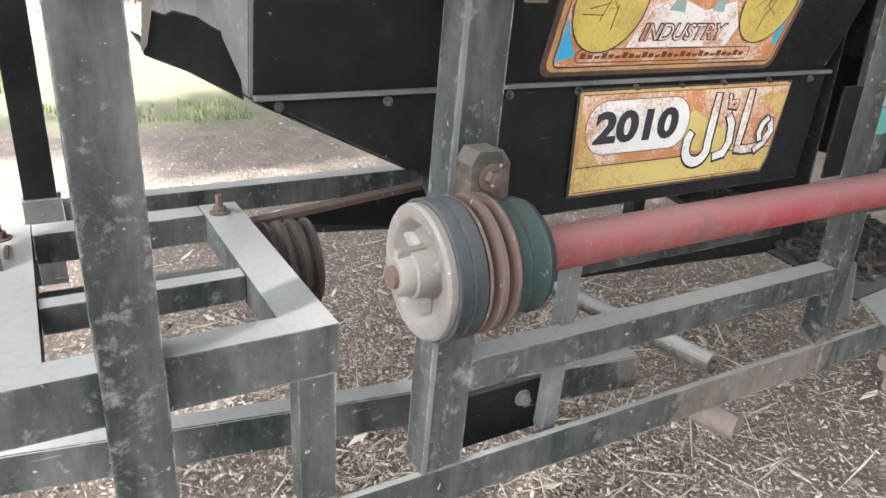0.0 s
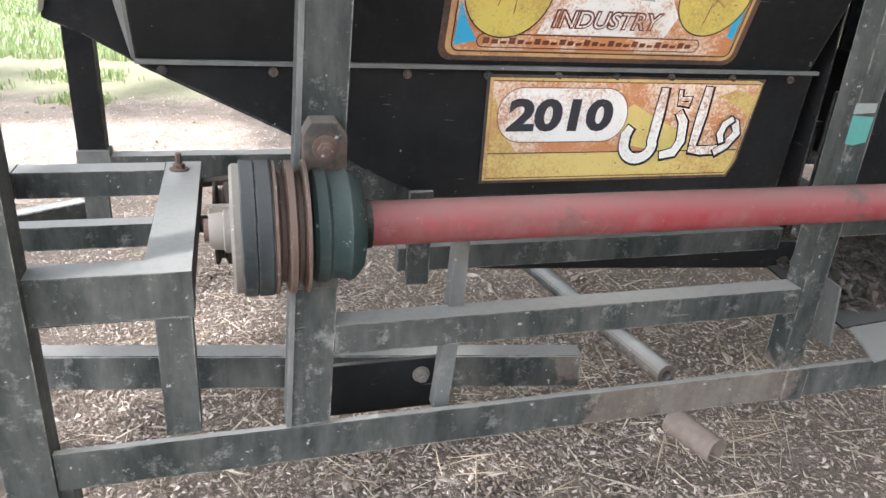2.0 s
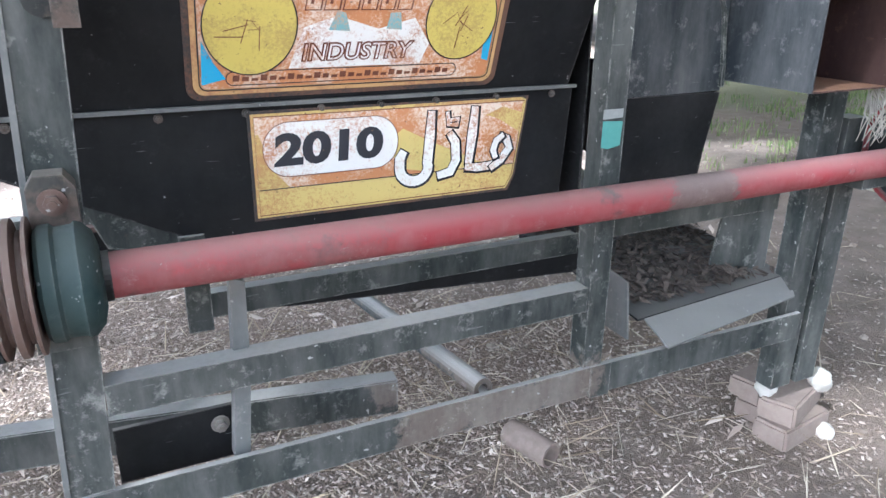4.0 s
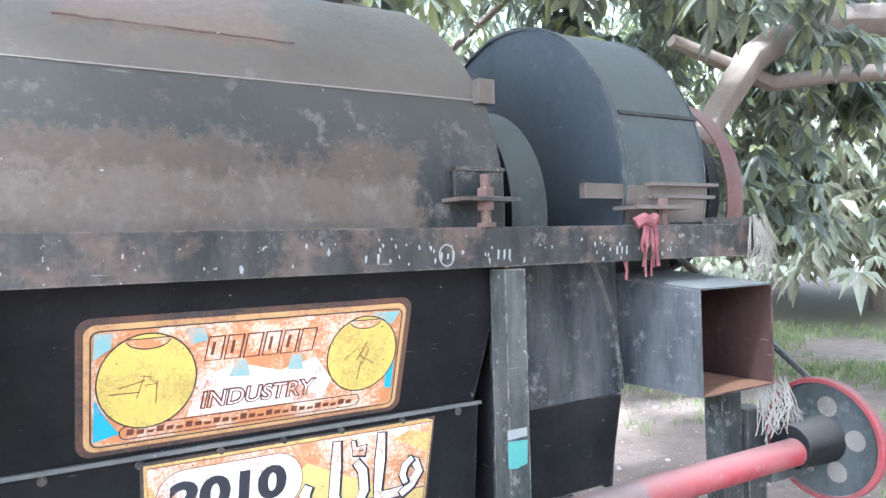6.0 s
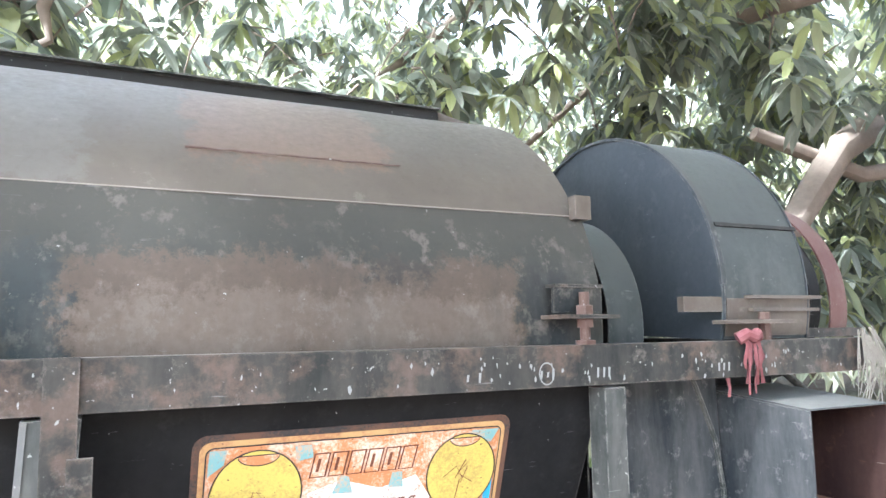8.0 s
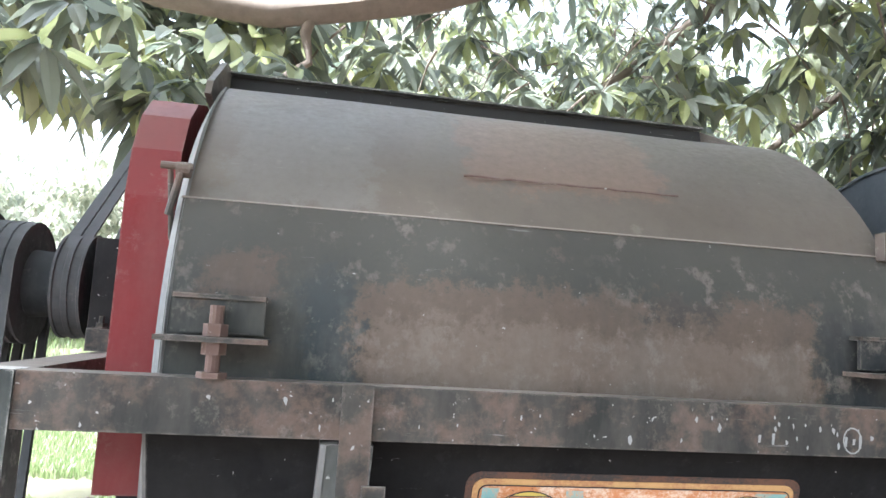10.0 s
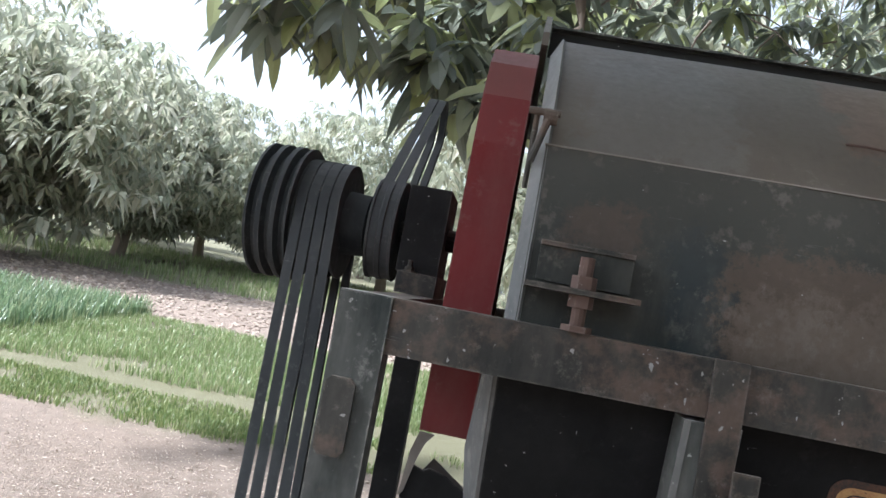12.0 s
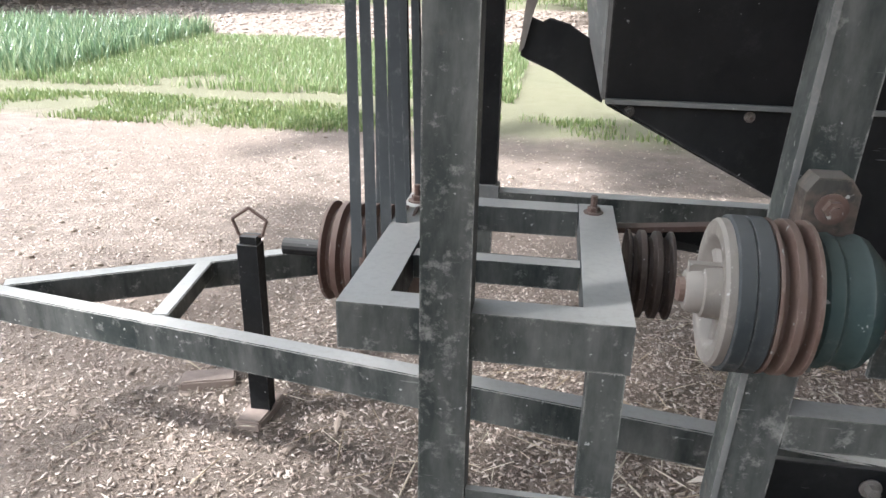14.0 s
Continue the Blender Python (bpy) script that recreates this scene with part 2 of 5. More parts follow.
def along(a, b):
    """A pose whose x axis runs from a to b, z as far up as it can be."""
    x = (Vector(b) - Vector(a)).normalized()
    z0 = Vector((0, 0, 1)) if abs(x.z) < 0.9 else Vector((0, -1, 0))
    y = z0.cross(x).normalized()
    z = x.cross(y)
    return Matrix.Translation(a) @ Matrix((x, y, z)).transposed().to_4x4(), (Vector(b) - Vector(a)).length


def bar(a, b, w, h, hollow=0.0):
    """A straight bar w wide and h high with its top middle line from a to b."""
    m, n = along(a, b)
    return box((0, -w / 2, -h), (n, w / 2, 0), m)


def angle_bar(a, b, w, h, t=0.006, flip=1):
    """An L section: a flange on top and one that hangs on the front side."""
    m, n = along(a, b)
    bm = bmesh.new()
    prof = [(0, 0), (0, -h), (t, -h), (t, -t), (w, -t), (w, 0)]
    prof = [(y * flip, z) for y, z in prof]
    extrude_profile(bm, prof, n, m)
    return bm


def extrude_profile(bm, prof, n, m, caps=True):
    ring = [[bm.verts.new(m @ Vector((x, y, z))) for y, z in prof] for x in (0, n)]
    k = len(prof)
    for i in range(k):
        bm.faces.new((ring[0][i], ring[0][(i + 1) % k], ring[1][(i + 1) % k], ring[1][i]))
    if caps:
        bm.faces.new(ring[0])
        bm.faces.new(ring[1][::-1])


def lathe(profile, centre, axis="x", seg=48, closed=True):
    """Turns (place along the axis, radius) pairs round an axis."""
    bm = bmesh.new()
    rings = []
    for u, r in profile:
        ring = []
        for i in range(seg):
            a = 2 * math.pi * i / seg
            c, s = r * math.cos(a), r * math.sin(a)
            p = {"x": (u, c, s), "y": (c, u, s), "z": (c, s, u)}[axis]
            ring.append(bm.verts.new(Vector(p) + Vector(centre)))
        rings.append(ring)
    pairs = list(zip(rings, rings[1:])) + ([(rings[-1], rings[0])] if closed else [])
    for r0, r1 in pairs:
        for i in range(seg):
            bm.faces.new((r0[i], r0[(i + 1) % seg], r1[(i + 1) % seg], r1[i]))
    return bm


def rod(a, b, r, seg=16, hole=0.0):
    m, n = along(a, b)
    bm = lathe([(0, hole), (0, r), (n, r), (n, hole)] if hole else [(0, 1e-4), (0, r), (n, r), (n, 1e-4)], (0, 0, 0), "x", seg)
    bm.transform(m)
    return bm


def plate(points, normal, t):
    """A flat sheet with the outline points, t thick along normal."""
    bm = bmesh.new()
    n = Vector(normal).normalized() * t
    a = [bm.verts.new(p) for p in points]
    b = [bm.verts.new(Vector(p) + n) for p in points]
    bm.faces.new(a)
    bm.faces.new(b[::-1])
    for i in range(len(a)):
        j = (i + 1) % len(a)
        bm.faces.new((a[i], b[i], b[j], a[j]))
    return bm


def arc_sheet(x0, x1, cy, cz, r, a0, a1, t=0.004, seg=24, rows=1, wobble=0.0, flat=1.0):
    """A rolled sheet round an axis along x, from angle a0 to a1 (degrees, 0 towards the front, 90 up)."""
    bm = bmesh.new()
    grid = []
    for i in range(seg + 1):
        a = radians(a0 + (a1 - a0) * i / seg)
        row = []
        for j in range(rows + 1):
            x = x0 + (x1 - x0) * j / rows
            rr = r + wobble * noise.noise(Vector((x * 3, a * 3, r)))
            row.append((bm.verts.new((x, cy - rr * math.cos(a), cz + flat * rr * math.sin(a))), bm.verts.new((x, cy - (rr - t) * math.cos(a), cz + flat * (rr - t) * math.sin(a)))))
        grid.append(row)
    for i in range(seg):
        for j in range(rows):
            for k in (0, 1):
                bm.faces.new([grid[p][q][k] for p, q in ((i, j), (i + 1, j), (i + 1, j + 1), (i, j + 1))])
        for j in (0, rows):
            bm.faces.new([grid[i][j][0], grid[i + 1][j][0], grid[i + 1][j][1], grid[i][j][1]])
    for i in (0, seg):
        for j in range(rows):
            bm.faces.new([grid[i][j][0], grid[i][j + 1][0], grid[i][j + 1][1], grid[i][j][1]])
    return bm


def cone_strip(x0, r0, x1, r1, a0, a1, seg=30, t=0.004):
    """A ring-shaped strip round the hood's axis that tapers from radius r0 at x0 to r1 at x1."""
    bm = bmesh.new()
    rows = []
    for i in range(seg + 1):
        a = radians(a0 + (a1 - a0) * i / seg)
        rows.append([bm.verts.new((x, CY - q * math.cos(a), CZ + FLAT * q * math.sin(a))) for x, q in ((x0, r0), (x1, r1), (x1 + t, r1 - t), (x0 + t, r0 - t))])
    for a, b in zip(rows, rows[1:]):
        for k in range(4):
            bm.faces.new((a[k], a[(k + 1) % 4], b[(k + 1) % 4], b[k]))
    bm.faces.new(rows[0])
    bm.faces.new(rows[-1][::-1])
    return bm


def hexbolt(place, direction, r=0.011, h=0.009, shank=0.0, mat=None, parent=None, name="bolt"):
    m, _ = along(place, Vector(place) + Vector(direction))
    bm = lathe([(0, 1e-4), (0, r * 1.6), (0.003, r * 1.6), (0.003, 1e-4)], (0, 0, 0), "x", 16)
    b2 = lathe([(0.003, 1e-4), (0.003, r), (0.003 + h, r), (0.003 + h, r * 0.55), (0.003 + h + shank + 0.004, r * 0.55), (0.003 + h + shank + 0.004, 1e-4)], (0, 0, 0), "x", 6)
    me = bpy.data.meshes.new("t")
    b2.to_mesh(me)
    b2.free()
    bm.from_mesh(me)
    bpy.data.meshes.remove(me)
    bm.transform(m)
    return part(name, bm, mat or RUST, parent)


def limb(points, r0, r1, seg=9):
    bm = bmesh.new()
    rings = []
    n = len(points)
    for i, p in enumerate(points):
        p = Vector(p)
        d = (Vector(points[min(i + 1, n - 1)]) - Vector(points[max(i - 1, 0)])).normalized()
        u = d.orthogonal().normalized()
        v = d.cross(u)
        r = r0 + (r1 - r0) * i / (n - 1)
        rings.append([bm.verts.new(p + (u * math.cos(a) + v * math.sin(a)) * r * (1 + 0.12 * noise.noise(p * 4 + Vector((a, 0, 0))))) for a in (2 * math.pi * k / seg for k in range(seg))])
    # line the rings up
    for q in range(1, n):
        best = min(range(seg), key=lambda s: sum((rings[q - 1][k].co - rings[q][(k + s) % seg].co).length for k in range(seg)))
        rings[q] = rings[q][best:] + rings[q][:best]
        for k in range(seg):
            bm.faces.new((rings[q - 1][k], rings[q - 1][(k + 1) % seg], rings[q][(k + 1) % seg], rings[q][k]))
    bm.faces.new(rings[0])
    bm.faces.new(rings[-1])
    return bm




# ---------------------------------------------------------------- the threshing machine
F = 0.893                     # front face of the frame
B = 2.32                      # back face of the frame
thresher = thing("threshing_machine", (1.1, 1.5, 0.36), "old black-painted steel grain thresher with brown drum hood and belt pulleys", "threshing machine")
T = thresher


def leg(name, x0, x1, y, z0, z1, mat=FRAME, lean=0.0):
    """An angle-iron upright, open to the back and right."""
    bm = bmesh.new()
    add_box(bm, (x0, y, z0), (x1, y + 0.007, z1))
    add_box(bm, (x0, y + 0.0072, z0), (x0 + 0.007, y + 0.06, z1))
    return part(name, bm, mat, T)


# upper frame
rail = part("top_rail", box((0.1325, F, 1.359), (2.39, F + 0.006, 1.440)), RAIL, T, "dark top rail with rust and white paint flecks")
part("rail_flange", box((0.1325, F + 0.0062, 1.434), (2.39, F + 0.060, 1.440)), RAIL, rail)
part("end_rail", box((0.054, F + 0.062, 1.359), (0.131, B, 1.4385)), RAIL, T)
part("end_rail", box((2.32, F + 0.062, 1.359), (2.39, B, 1.4385)), RAIL, T)
part("back_rail", box((0.1325, B - 0.06, 1.360), (2.316, B, 1.438)), RAIL, T)
# uprights
corner = part("leg", box((0.055, F - 0.004, 0.26), (0.132, F + 0.056, 1.4405)), FRAME, T)
part("leg_tab", plate([(0.060, F - 0.012, 1.215), (0.068, F - 0.012, 1.206), (0.096, F - 0.012, 1.206), (0.104, F - 0.012, 1.215), (0.104, F - 0.012, 1.308), (0.096, F - 0.012, 1.317), (0.068, F - 0.012, 1.317), (0.060, F - 0.012, 1.308)], (0, 1, 0), 0.007), RAIL, corner)
bm = box((0.515, F - 0.002, 0.437), (0.593, F + 0.055, 1.3525))
for v in bm.verts:
    v.co.x += 0.041 * (v.co.z - 0.437) / 0.9
mid1 = part("post", bm, FRAME, T)
bm = box((0.515, F - 0.0045, 0.437), (0.524, F - 0.0022, 1.3525))
for v in bm.verts:
    v.co.x += 0.041 * (v.co.z - 0.437) / 0.9
part("post_edge", bm, DUSTY, mid1, "pale worn edge")
part("rail_tab", box((0.618, F - 0.045, 1.20), (0.652, F - 0.038, 1.302)), RAIL, mid1, bevel=0.004)
part("tab_arm", box((0.622, F - 0.0375, 1.22), (0.642, F - 0.017, 1.26)), FRAME, mid1)
mid2 = part("post", box((1.576, F - 0.003, 0.437), (1.627, F + 0.050, 1.3525)), FRAME, T)
part("leg", box((-0.030, B - 0.06, 0.56), (0.054, B, 1.3535)), BLACK, T)
# bottom of the black leg made pale, dust and painted-in light together
part("leg_shoe", box((-0.035, B - 0.075, 0.45), (0.064, B - 0.005, 0.5595)), DUSTY, T, "leg shoe toned pale for dust and the light on it")
part("leg", box((2.30, B - 0.06, 0.10), (2.37, B, 1.3535)), BLACK, T)
tongue = [(0.583, 1.4415), (0.630, 1.4415)] + [(0.6065 + 0.0235 * math.cos(radians(a)), 1.235 + 0.0235 * math.sin(radians(a))) for a in range(0, -181, -30)]
part("lug", plate([(x, F - 0.004, z) for x, z in tongue], (0, -1, 0), 0.006), RAIL, mid1)
# right end legs, a pair with a gap
part("leg", box((2.265, F + 0.02, 0.19), (2.34, F + 0.075, 1.042)), FRAME, T)
part("leg", box((2.365, F + 0.02, 0.19), (2.438, F + 0.075, 0.95)), FRAME, T)
# lower frame
low = part("bottom_rail", box((0.134, F, 0.356), (2.30, F + 0.012, 0.432)), FRAME, T)
part("weld_plate", box((1.60, F - 0.006, 0.352), (1.655, F - 0.0005, 0.436)), FRAME, low)
part("cross_rail", box((0.602, F, 0.578), (1.574, F + 0.046, 0.636)), FRAME, T)
part("lower_side_beam", box((0.066, 2.25, 0.46), (2.37, 2.31, 0.54)), FRAME, T)

# ---- hopper under the drum: an upper panel that leans in, a lower upright one
hop = part("hopper_upper_panel", plate([(0.296, 0.945, 1.40), (1.63, 0.945, 1.40), (1.60, 1.06, 1.052), (0.307, 1.06, 1.052)], (0, 1, 0.3), 0.004), BLACK, T)
part("hopper_lower_panel", plate([(0.307, 1.062, 1.050), (1.615, 1.062, 1.050), (1.600, 1.066, 0.800), (0.80, 1.066, 0.800)], (0, 1, 0), 0.004), BLACK, T)
part("seam_strip", box((0.307, 1.046, 1.048), (1.615, 1.0575, 1.055)), DUSTY, T, "pale worn edge of the lower panel")
for x in (0.345, 0.52, 0.75, 0.90, 1.04, 1.16, 1.28, 1.42, 1.56):
    hexbolt((x, 1.0615, 1.036), (0, -1, 0), 0.005, 0.005, mat=RAIL, parent=T)
# dusty tone also paints the sky's light onto these left-facing sheets
part("hopper_end", plate([(0.296, 0.945, 1.40), (0.307, 1.06, 1.052), (0.307, 1.9, 1.052), (0.296, 2.2, 1.40)], (-1, 0, 0), 0.004), DUSTY, T, "dusty end sheet, toned paler for the sky's light")
part("end_flange", plate([(0.290, 0.950, 1.40), (0.301, 1.062, 1.055), (0.279, 1.10, 1.13), (0.266, 1.11, 1.21), (0.276, 1.04, 1.40)], (1, 0.4, 0), 0.003), DUSTY, T, "bent dusty sheet edge, toned paler for the sky's light")
part("hopper_floor", plate([(0.310, 1.07, 1.045), (0.80, 1.07, 0.803), (0.80, 2.0, 0.803), (0.310, 2.0, 1.045)], (0.4, 0, -1), 0.004), BLACK, T)
part("hopper_back", plate([(0.307, 2.2, 1.40), (1.63, 2.2, 1.40), (1.60, 2.0, 0.80), (0.80, 2.0, 0.80), (0.307, 2.0, 1.05)], (0, 1, 0), 0.004), BLACK, T)
part("hopper_right_end", plate([(1.625, 0.95, 1.40), (1.60, 1.07, 1.05), (1.60, 1.07, 0.80), (1.60, 2.0, 0.80), (1.625, 2.2, 1.40)], (1, 0, 0), 0.004), BLACK, T)
# torn curved lip on the left
part("torn_lip", plate([(0.305, 1.10, 1.040), (0.226, 1.10, 1.085), (0.190, 1.10, 1.100), (0.173, 1.10, 1.108), (0.176, 1.10, 1.150), (0.184, 1.10, 1.168), (0.205, 1.10, 1.160), (0.216, 1.10, 1.166), (0.246, 1.10, 1.158), (0.266, 1.10, 1.145), (0.300, 1.10, 1.125)], (0, 1, 0), 0.004), BLACK, T)
part("lip_floor", plate([(0.305, 1.105, 1.040), (0.226, 1.105, 1.085), (0.173, 1.105, 1.115), (0.20, 1.45, 1.10), (0.305, 1.45, 1.03)], (0.4, 0, 1), 0.004), BLACK, T)
part("torn_flap", plate([(0.170, 1.096, 1.112), (0.178, 1.096, 1.190), (0.188, 1.096, 1.224), (0.214, 1.096, 1.222), (0.200, 1.096, 1.204), (0.189, 1.096, 1.170), (0.178, 1.096, 1.120)], (0, 1, 0), 0.003), CAST, T)
part("mesh_flap", plate([(0.60, 1.10, 0.905), (0.80, 1.09, 0.80), (0.80, 1.09, 0.77), (0.64, 1.10, 0.80)], (0, 1, 0), 0.003), FRAME, T)
# the sieve box below
part("sieve_rail", box((0.77, 1.16, 0.60), (1.74, 1.19, 0.655)), FRAME, T)
part("sieve_side", plate([(0.80, 1.20, 0.60), (1.90, 1.20, 0.60), (1.90, 1.20, 0.52), (1.0, 1.20, 0.575)], (0, 1, 0), 0.01), BLACK, T)
part("hanger", plate([(0.80, 0.93, 0.41), (0.83, 0.93, 0.41), (0.845, 0.93, 0.60), (0.848, 0.93, 0.765), (0.822, 0.93, 0.775), (0.815, 0.93, 0.60)], (0, 1, 0), 0.03), DUSTY, T, "pale dusty hanger plate")
part("hanger", box((0.755, 1.02, 0.64), (0.80, 1.03, 0.83)), FRAME, T)
part("pivot_plate", box((0.60, 0.99, 0.375), (0.83, 1.0, 0.49)), BLACK, T)
hexbolt((0.787, 0.985, 0.457), (0, -1, 0), 0.011, 0.014, mat=CAST, parent=T)
part("axle_tube", rod((1.390, 1.02, 0.360), (1.335, 1.80, 0.31), 0.026, 20, 0.013), FRAME, T)

# ---- drum hood
CY, CZ, R = 1.70, 1.466, 0.745
FLAT = 0.832                  # the hood is a little lower than a half round
hood = part("drum_hood", arc_sheet(0.312, 1.618, CY, CZ, R, 23.2, 172, 0.004, 40, 14, 0.007, FLAT), BROWN, T, "brown dusty rolled sheet hood", smooth=True)
part("hood_front_band", arc_sheet(0.308, 1.622, CY, CZ, R + 0.008, -3, 24.1, 0.005, 10, 8, 0.005, FLAT), GREENBLACK, T, "green-black front band with rust blotches", smooth=True)
for x in (0.309, 1.617):
    pts = [(x, CY - (R - 0.006) * math.cos(radians(a)), CZ + FLAT * (R - 0.006) * math.sin(radians(a))) for a in range(-3, 184, 8)]
    part("hood_end", plate(pts, (1 if x < 1 else -1, 0, 0), 0.004), GREENBLACK, T)
part("seam_lip", arc_sheet(0.306, 1.624, CY, CZ, R + 0.0118, 23.85, 24.1, 0.003, 1, 1, 0, FLAT), BAREDGE, hood)
wy, wz = CY - (R + 0.010) * math.cos(radians(33.9)), CZ + FLAT * (R + 0.010) * math.sin(radians(33.9))
part("weld_bead", limb([(0.785 + 0.425 * i / 14, wy - 0.0015 * (i % 2), wz + 0.0007 * math.sin(i * 2.3)) for i in range(15)], 0.0022, 0.0018, 6), RUST, hood)
# tapered strip added in a pale tone, for the sky-lit hood end
part("end_rim", cone_strip(0.311, R + 0.010, 0.291, R - 0.035, -3, 62), DUSTY, T, "dusty rim of the hood end, toned paler for the sky's light", smooth=True)
part("feed_flap", plate([(0.285, 1.585, 2.060), (1.55, 1.585, 2.060), (1.55, 1.60, 2.126), (0.285, 1.60, 2.130)], (0, 1, 0.2), 0.006), BLACK, T, "black upright flap of the feed opening")
part("flap_lip", plate([(0.285, 1.578, 2.131), (1.55, 1.578, 2.127), (1.55, 1.63, 2.131), (0.285, 1.63, 2.135)], (0, 0, 1), 0.005), FRAME, T)
part("feed_cheek", plate([(1.553, 1.36, 2.012), (1.612, 1.36, 2.005), (1.612, 1.44, 2.030), (1.553, 1.60, 2.124), (1.553, 1.64, 2.124), (1.553, 1.64, 2.03)], (1, 0, 0), 0.005), BROWN, T)
part("feed_cheek", plate([(0.282, 1.34, 2.00), (0.282, 1.36, 2.035), (0.282, 1.54, 2.142), (0.282, 1.60, 2.150), (0.282, 2.05, 2.12), (0.282, 2.0, 1.95)], (-1, 0, 0), 0.014), BROWN, T)


def clamp_bracket(x0, x1, parent):
    """A bent plate with an eye bolt that holds the hood down on the rail."""
    y = CY - (R + 0.01) * math.cos(radians(6))
    b = part("clamp_bracket", box((x0, y - 0.030, 1.505), (x1, y - 0.022, 1.562)), GREENBLACK, parent)
    part("clamp_shelf", box((x0 - 0.015, y - 0.075, 1.492), (x1 + 0.01, y - 0.004, 1.500)), RAIL, b)
    part("clamp_lip", box((x0, y - 0.036, 1.556), (x1, y - 0.002, 1.563)), RAIL, b)
    xm = (x0 + x1) / 2
    part("clamp_bolt", rod((xm, y - 0.05, 1.44), (xm, y - 0.05, 1.546), 0.0105, 12), RUST, b)
    part("nut", rod((xm, y - 0.05, 1.474), (xm, y - 0.05, 1.4915), 0.018, 6), RUST, b)
    part("nut", rod((xm, y - 0.05, 1.5005), (xm, y - 0.05, 1.519), 0.018, 6), RUST, b)
    part("nut", rod((xm, y - 0.05, 1.4402), (xm, y - 0.05, 1.449), 0.022, 6), RUST, b)


clamp_bracket(0.325, 0.46, T)
clamp_bracket(1.48, 1.60, T)
part("hinge_lug", box((1.590, 0.985, 1.712), (1.632, 1.01, 1.765)), BROWN, T)
part("hinge_pin", rod((0.272, 0.995, 1.768), (0.322, 0.995, 1.768), 0.006, 10), RAIL, T)
part("hinge_knuckle", rod((0.296, 1.0, 1.763), (0.318, 1.0, 1.763), 0.013, 12), RAIL, T)
part("hinge_arm", rod((0.286, 1.000, 1.764), (0.286, 1.06, 1.655), 0.0045, 8), RAIL, T)
part("hinge_arm", rod((0.304, 0.992, 1.757), (0.287, 1.01, 1.69), 0.006, 8), RAIL, T)

# ---- red guard at the left end
prof = [(1.15, 1.215), (1.15, 1.74), (1.165, 1.83), (1.21, 1.905), (1.28, 1.955), (1.38, 1.985), (1.9, 1.985), (2.05, 1.9), (2.12, 1.7), (2.12, 1.215)]
bm = bmesh.new()
extrude_profile(bm, prof, 0.088, Matrix.Translation((0.182, 0, 0)))
part("end_guard", bm, DARKRED, T, "dark red sheet guard", bevel=0.004)

# ---- main drum shaft and its pulleys
AY, AZ = 1.70, 1.588


def grooved(x0, x1, r, n, deep=0.018, hub=0.03):
    pr = [(x0, hub), (x0, r)]
    w = (x1 - x0) / n
    for i in range(n):
        a = x0 + i * w
        pr += [(a + w * 0.18, r), (a + w * 0.38, r - deep), (a + w * 0.62, r - deep), (a + w * 0.82, r)]
    return pr + [(x1, r), (x1, hub)]


part("shaft", rod((-0.36, AY, AZ), (0.18, AY, AZ), 0.028), BLACK, T)
part("main_pulley", lathe(grooved(-0.357, -0.252, 0.172, 3), (0, AY, AZ)), RUBBER, T, "dark four-groove belt pulley", smooth=True)
part("belt_pulley", lathe(grooved(-0.2515, -0.143, 0.147, 4, 0.012), (0, AY, AZ)), RUBBER, T, smooth=True)
part("shaft_boss", lathe([(-0.143, 0.03), (-0.143, 0.082), (-0.085, 0.078), (-0.07, 0.03)], (0, AY, AZ)), RUBBER, T, smooth=True)
part("side_pulley", lathe(grooved(-0.068, -0.002, 0.128, 2, 0.012), (0, AY, AZ)), RUBBER, T, smooth=True)
bear = part("bearing_housing", box((0.018, AY - 0.105, 1.4905), (0.120, AY + 0.105, 1.702)), BLACK, T, bevel=0.014)
part("bearing_foot", box((0.03, AY - 0.15, 1.4390), (0.125, AY + 0.15, 1.49)), RAIL, bear, bevel=0.006)
hexbolt((0.055, AY - 0.128, 1.49), (0, 0, 1), 0.012, 0.010, 0.012, RAIL, T)

# ---- counter shaft under the belt table
LY, LZ = 1.37, 0.645
part("counter_shaft", rod((-0.345, LY, LZ), (0.50, LY, LZ), 0.019), BLACK, T)
part("counter_pulley", lathe(grooved(-0.232, -0.040, 0.110, 6, 0.016), (0, LY, LZ)), RUST, T, "rusty four-groove pulley", smooth=True)
part("counter_pulley", lathe(grooved(0.400, 0.492, 0.092, 3, 0.014), (0, LY, LZ)), DARKIRON, T, smooth=True)
part("cross_bar", bar((0.376, 1.46, 0.716), (0.86, 1.50, 0.748), 0.03, 0.012), RUST, T, "rusty flat cross bar")
part("cross_bar_web", plate([(0.40, 1.49, 0.700), (0.86, 1.51, 0.730), (0.86, 1.51, 0.62), (0.52, 1.49, 0.66)], (0, 1, 0), 0.005), BLACK, T)


